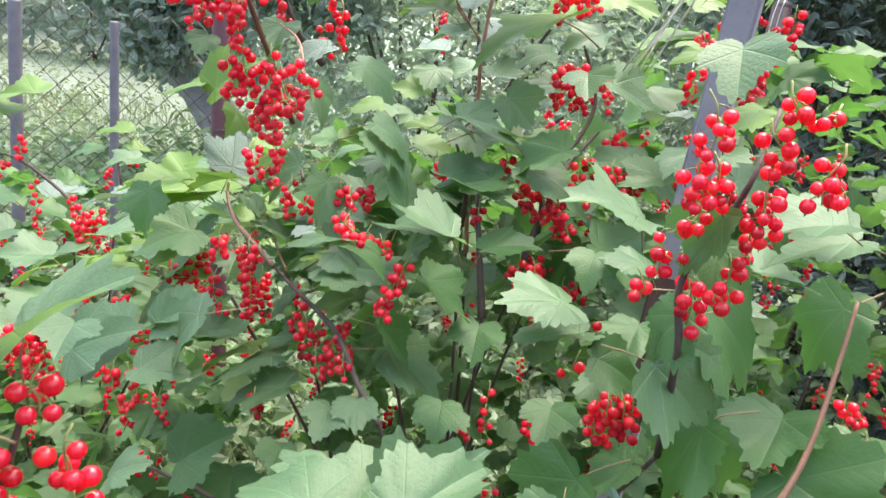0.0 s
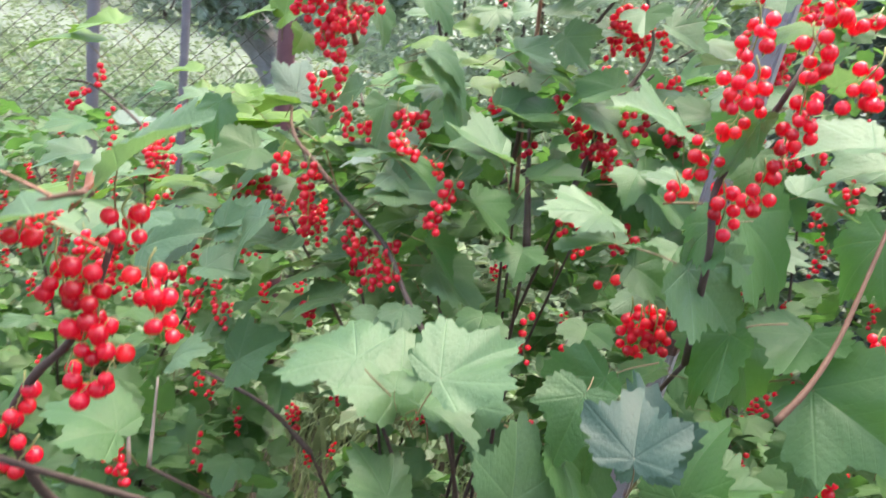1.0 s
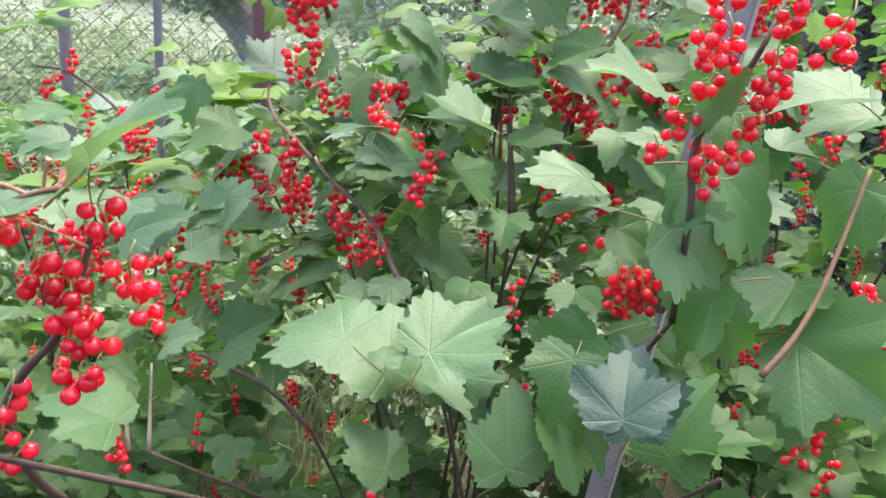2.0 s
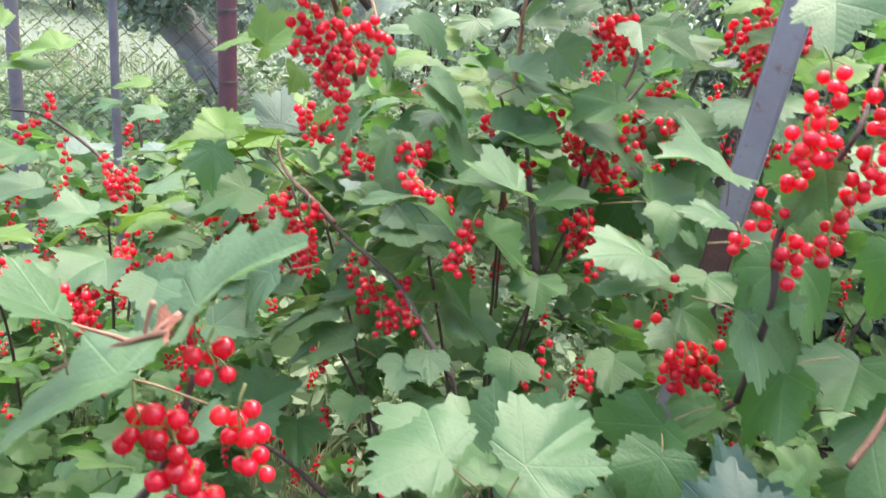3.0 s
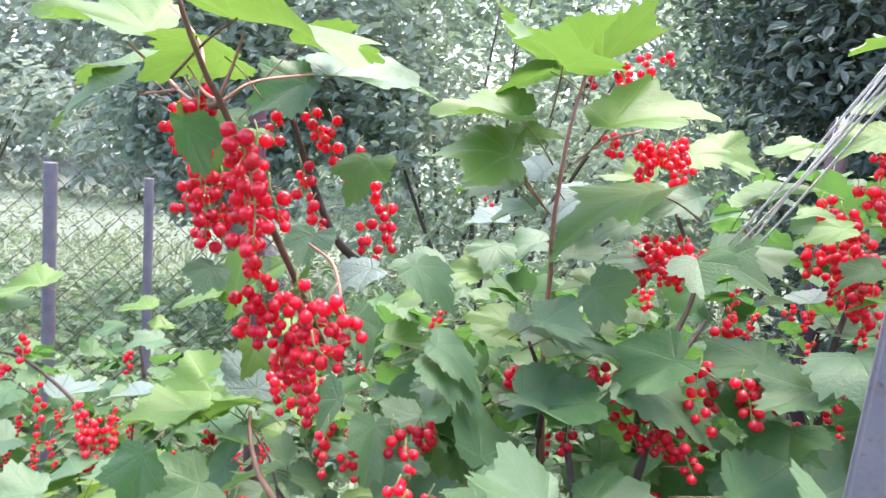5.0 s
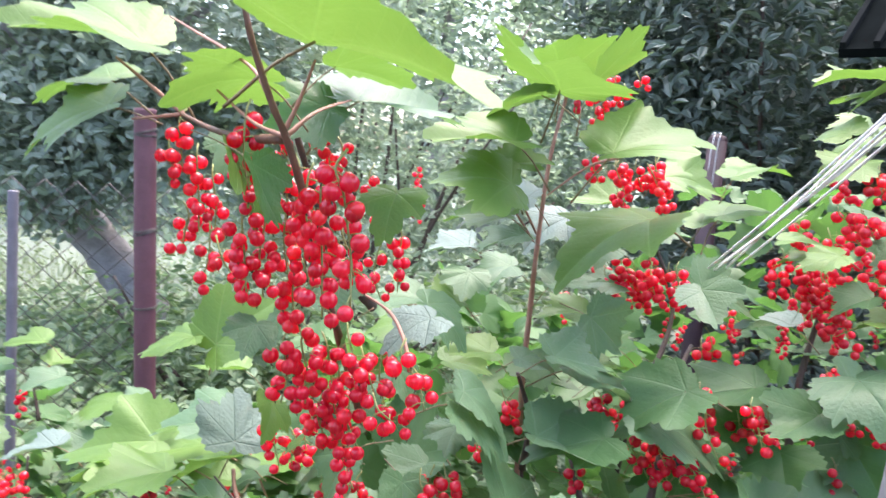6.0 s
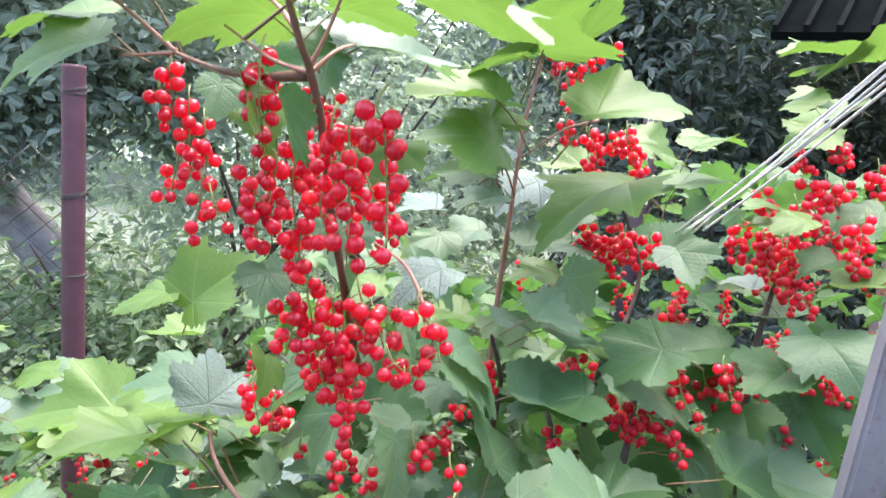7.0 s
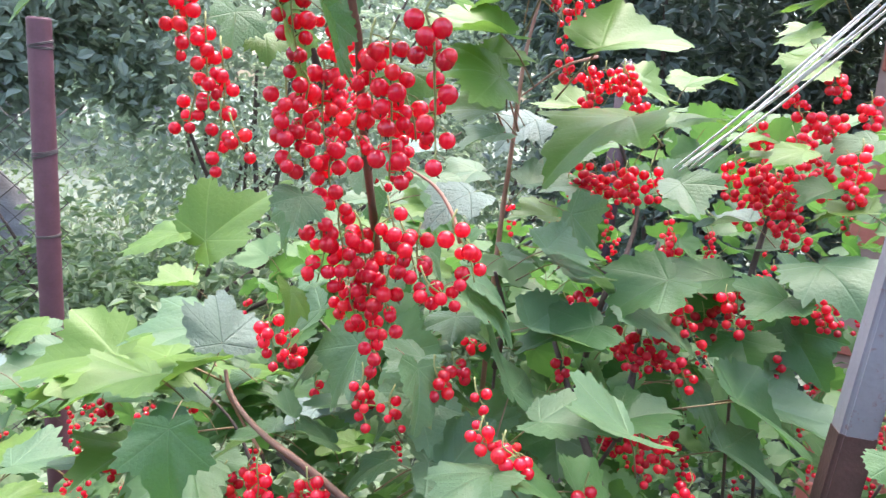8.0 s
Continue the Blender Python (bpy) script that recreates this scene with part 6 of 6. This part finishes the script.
stem(main_bush, "red", 0.0023, [(-0.130, 0.535, 1.441), (-0.125, 0.540, 1.417), (-0.116, 0.545, 1.392), (-0.110, 0.550, 1.379), (-0.103, 0.560, 1.358), (-0.096, 0.580, 1.327), (-0.082, 0.610, 1.279), (-0.067, 0.640, 1.227)])
stem(main_bush, "dark", 0.0034, [(-0.125, 0.700, 1.405), (-0.111, 0.700, 1.366), (-0.094, 0.700, 1.323), (-0.079, 0.700, 1.295), (-0.062, 0.720, 1.274)])
stem(main_bush, "red", 0.0022, [(0.300, 0.430, 1.206), (0.288, 0.410, 1.172), (0.275, 0.390, 1.139), (0.261, 0.375, 1.115), (0.246, 0.365, 1.096)])
stem(main_bush, "red", 0.0026, [(-0.150, 0.750, 1.145), (-0.147, 0.740, 1.135), (-0.138, 0.720, 1.127), (-0.123, 0.690, 1.123), (-0.102, 0.660, 1.119), (-0.076, 0.640, 1.104)])
stem(main_bush, "young", 0.0014, [(-0.211, 0.660, 1.414), (-0.192, 0.655, 1.401), (-0.173, 0.650, 1.387)])
stem(main_bush, "young", 0.0012, [(-0.199, 0.650, 1.382), (-0.183, 0.650, 1.385), (-0.173, 0.650, 1.387)])
stem(main_bush, "red", 0.0022, [(-0.174, 0.650, 1.387), (-0.152, 0.620, 1.380), (-0.130, 0.585, 1.377), (-0.111, 0.555, 1.378)])
stem(main_bush, "young", 0.0011, [(-0.100, 0.550, 1.411), (-0.105, 0.550, 1.395), (-0.111, 0.550, 1.380)])
stem(main_bush, "young", 0.0011, [(-0.147, 0.600, 1.398), (-0.126, 0.570, 1.384), (-0.111, 0.552, 1.379)])
stem(main_bush, "young", 0.0011, [(-0.085, 0.640, 1.402), (-0.099, 0.570, 1.391), (-0.110, 0.552, 1.379)])
stem(main_bush, "young", 0.0010, [(-0.184, 0.660, 1.438), (-0.163, 0.630, 1.427), (-0.129, 0.570, 1.408), (-0.117, 0.546, 1.394)])
stem(main_bush, "young", 0.0010, [(0.041, 0.790, 1.357), (0.053, 0.800, 1.342), (0.069, 0.820, 1.322)])
stem(main_bush, "young", 0.0012, [(-0.073, 0.590, 1.308), (-0.059, 0.585, 1.300), (-0.052, 0.575, 1.289), (-0.049, 0.567, 1.277)])
stem(main_bush, "red", 0.0016, [(-0.131, 0.260, 1.171), (-0.114, 0.260, 1.181), (-0.098, 0.262, 1.188), (-0.089, 0.265, 1.190)])
stem(main_bush, "dark", 0.0028, [(-0.083, 0.270, 1.170), (-0.089, 0.265, 1.142), (-0.098, 0.262, 1.121), (-0.114, 0.262, 1.101), (-0.127, 0.265, 1.073), (-0.127, 0.280, 1.029), (-0.125, 0.300, 0.996)])
stem(main_bush, "young", 0.0012, [(-0.118, 0.250, 1.197), (-0.110, 0.258, 1.190), (-0.101, 0.265, 1.185), (-0.088, 0.270, 1.195)])
stem(main_bush, "young", 0.0012, [(-0.100, 0.265, 1.184), (-0.098, 0.265, 1.195), (-0.096, 0.265, 1.201)])

# lower wood: each shoot comes up out of the ground
def wood(bush, ends, spread):
    rng = random.Random(17)
    fx, fy, _ = bush.location
    for i, (x, y, z) in enumerate(ends):
        foot = (fx + rng.uniform(-spread, spread), fy + rng.uniform(-spread, spread), -0.05)
        mid = (foot[0] * 0.6 + x * 0.4 + rng.uniform(-.03, .03), foot[1] * 0.6 + y * 0.4 + rng.uniform(-.02, .05), z * 0.5)
        stem(bush, "dark", 0.0034, [(x, y, z), ((mid[0] + x) / 2, (mid[1] + y) / 2 + 0.015, z * 0.78), mid, foot])


wood(main_bush, ((0.102, 0.923, 1.054), (0.001, 0.743, 1.080), (0.184, 0.897, 1.008), (0.089, 0.861, 1.104), (-0.115, 0.896, 1.007), (0.036, 0.532, 1.028), (0.278, 0.443, 0.966)), 0.10)
wood(main_bush, ((0.214, 0.441, 1.086), (-0.126, 0.219, 1.094), (-0.067, 0.658, 0.798), (0.113, 0.676, 1.068), (0.145, 0.729, 1.095), (-0.137, 0.738, 1.029), (-0.163, 0.481, 0.884)), 0.10)
wood(left_bush, ((-0.422, 0.984, 0.967), (-0.505, 1.298, 0.909), (-0.60, 1.0, 0.85), (-0.8, 1.3, 0.85), (-0.35, 1.1, 0.8)), 0.09)
wood(right_bush, ((0.332, 0.843, 1.095), (0.45, 0.95, 1.15), (0.7, 1.0, 1.1), (0.5, 0.8, 1.0)), 0.09)

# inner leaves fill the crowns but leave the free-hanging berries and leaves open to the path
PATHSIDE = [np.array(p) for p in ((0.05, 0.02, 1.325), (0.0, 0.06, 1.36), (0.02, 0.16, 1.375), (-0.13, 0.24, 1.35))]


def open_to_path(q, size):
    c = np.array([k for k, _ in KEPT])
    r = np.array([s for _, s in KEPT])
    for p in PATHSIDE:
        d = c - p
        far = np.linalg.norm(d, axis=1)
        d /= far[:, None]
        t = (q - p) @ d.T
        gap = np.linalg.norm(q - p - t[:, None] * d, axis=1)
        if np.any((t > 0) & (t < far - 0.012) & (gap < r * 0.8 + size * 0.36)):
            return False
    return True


LOW = [leaf_shape(s, 60, 2) for s in (11, 12, 13, 14)]


def fill(bush, count, parts, region, front, roof, seed, low, high):
    """Leaves at random inside a crown: the first ones parts of their own, the rest one mesh of inner foliage."""
    rng = random.Random(seed)
    x0, x1, y0, y1, z0, z1 = region
    verts, faces, uvs, slots, made, tries = [], [], [], [], 0, 0
    while made < count and tries < count * 14:
        tries += 1
        q = np.array((rng.uniform(x0, x1), rng.uniform(y0, y1), z0 + (z1 - z0) * rng.random() ** 0.95))
        if q[1] < front(q) or q[2] > roof(q):
            continue
        edge = (abs(2 * (q[0] - x0) / (x1 - x0) - 1)) ** 2 + max(0.0, 2 * (q[1] - y0) / (y1 - y0) - 1) ** 2
        if edge > 1.0 + 0.5 * noise.noise((q[0] * 9, q[1] * 9, q[2] * 9)):
            continue
        size = rng.uniform(low, high)
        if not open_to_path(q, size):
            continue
        turn = (rng.gauss(18, 28), rng.gauss(0, 28), rng.uniform(90, 270) if rng.random() < 0.7 else rng.uniform(0, 360))
        made += 1
        if made <= parts:
            leaf(bush, "g" if rng.random() < 0.62 else ("l" if rng.random() < 0.7 else "y"), size, tuple(q), turn, pick=made, keep=False)
            continue
        m = Matrix.LocRotScale(Vector(q), Euler([radians(a) for a in turn]), Vector((size, size, size)))
        v, f, u, s = LOW[made % 4]
        k = len(verts)
        verts += [tuple(m @ Vector(p)) for p in v]
        faces += [tuple(i + k for i in g) for g in f]
        uvs += u
        slots += s
    if verts:
        ob = mesh_ob("inner_foliage", verts, faces, [FOLIAGE, PETIOLE], bush, "dense inner foliage of the bush", uvs, slots)
        ob.matrix_parent_inverse = Matrix.Translation(-bush.location)
        tagged(ob, kind="stuff")


def strings(bush, count, region, front, roof, seed):
    rng = random.Random(seed)
    x0, x1, y0, y1, z0, z1 = region
    made = tries = 0
    while made < count and tries < 4000:
        tries += 1
        q = np.array((rng.uniform(x0, x1), rng.uniform(y0, y1), rng.uniform(z0, z1)))
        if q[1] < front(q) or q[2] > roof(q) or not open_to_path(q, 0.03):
            continue
        drop = rng.uniform(0.025, 0.055)
        berries(bush, tuple(q), (q[0] + rng.uniform(-.01, .01), q[1], q[2] - drop), rng.randint(6, 11), rng.uniform(0.0078, 0.0092))
        made += 1


def main_front(q):
    return 0.44 + 1.05 * max(0.0, q[2] - 1.02) + 0.45 * max(0.0, -q[0] - 0.02) + 0.12 * max(0.0, 0.9 - q[2])


def main_roof(q):
    return 1.20 + 0.28 * min(0.2, max(0.0, q[0])) if q[0] > -0.05 else 1.20 + 0.9 * (q[0] + 0.05)


MAIN_ROOM, LEFT_ROOM, RIGHT_ROOM = (-0.36, 0.62, 0.42, 1.30, 0.22, 1.22), (-1.25, -0.28, 0.80, 1.75, 0.2, 0.98), (0.32, 1.20, 0.72, 1.60, 0.2, 1.37)


def left_front(q):
    return 0.78 + 0.9 * max(0.0, q[2] - 0.75)


def left_roof(q):
    return 0.95 - 0.10 * max(0.0, q[1] - 1.0)


def right_front(q):
    return 0.74 + 0.5 * max(0.0, q[2] - 1.1)


def right_roof(q):
    return 1.37


strings(main_bush, 95, MAIN_ROOM, main_front, main_roof, 301)
strings(left_bush, 90, (-1.1, -0.3, 0.85, 1.6, 0.6, 0.95), left_front, left_roof, 302)
strings(right_bush, 62, (0.34, 0.9, 0.78, 1.2, 0.8, 1.25), right_front, right_roof, 303)
fill(main_bush, 2400, 70, MAIN_ROOM, main_front, main_roof, 311, 0.024, 0.060)
fill(left_bush, 1900, 170, LEFT_ROOM, left_front, left_roof, 312, 0.024, 0.056)
fill(right_bush, 1500, 150, RIGHT_ROOM, right_front, right_roof, 313, 0.024, 0.058)
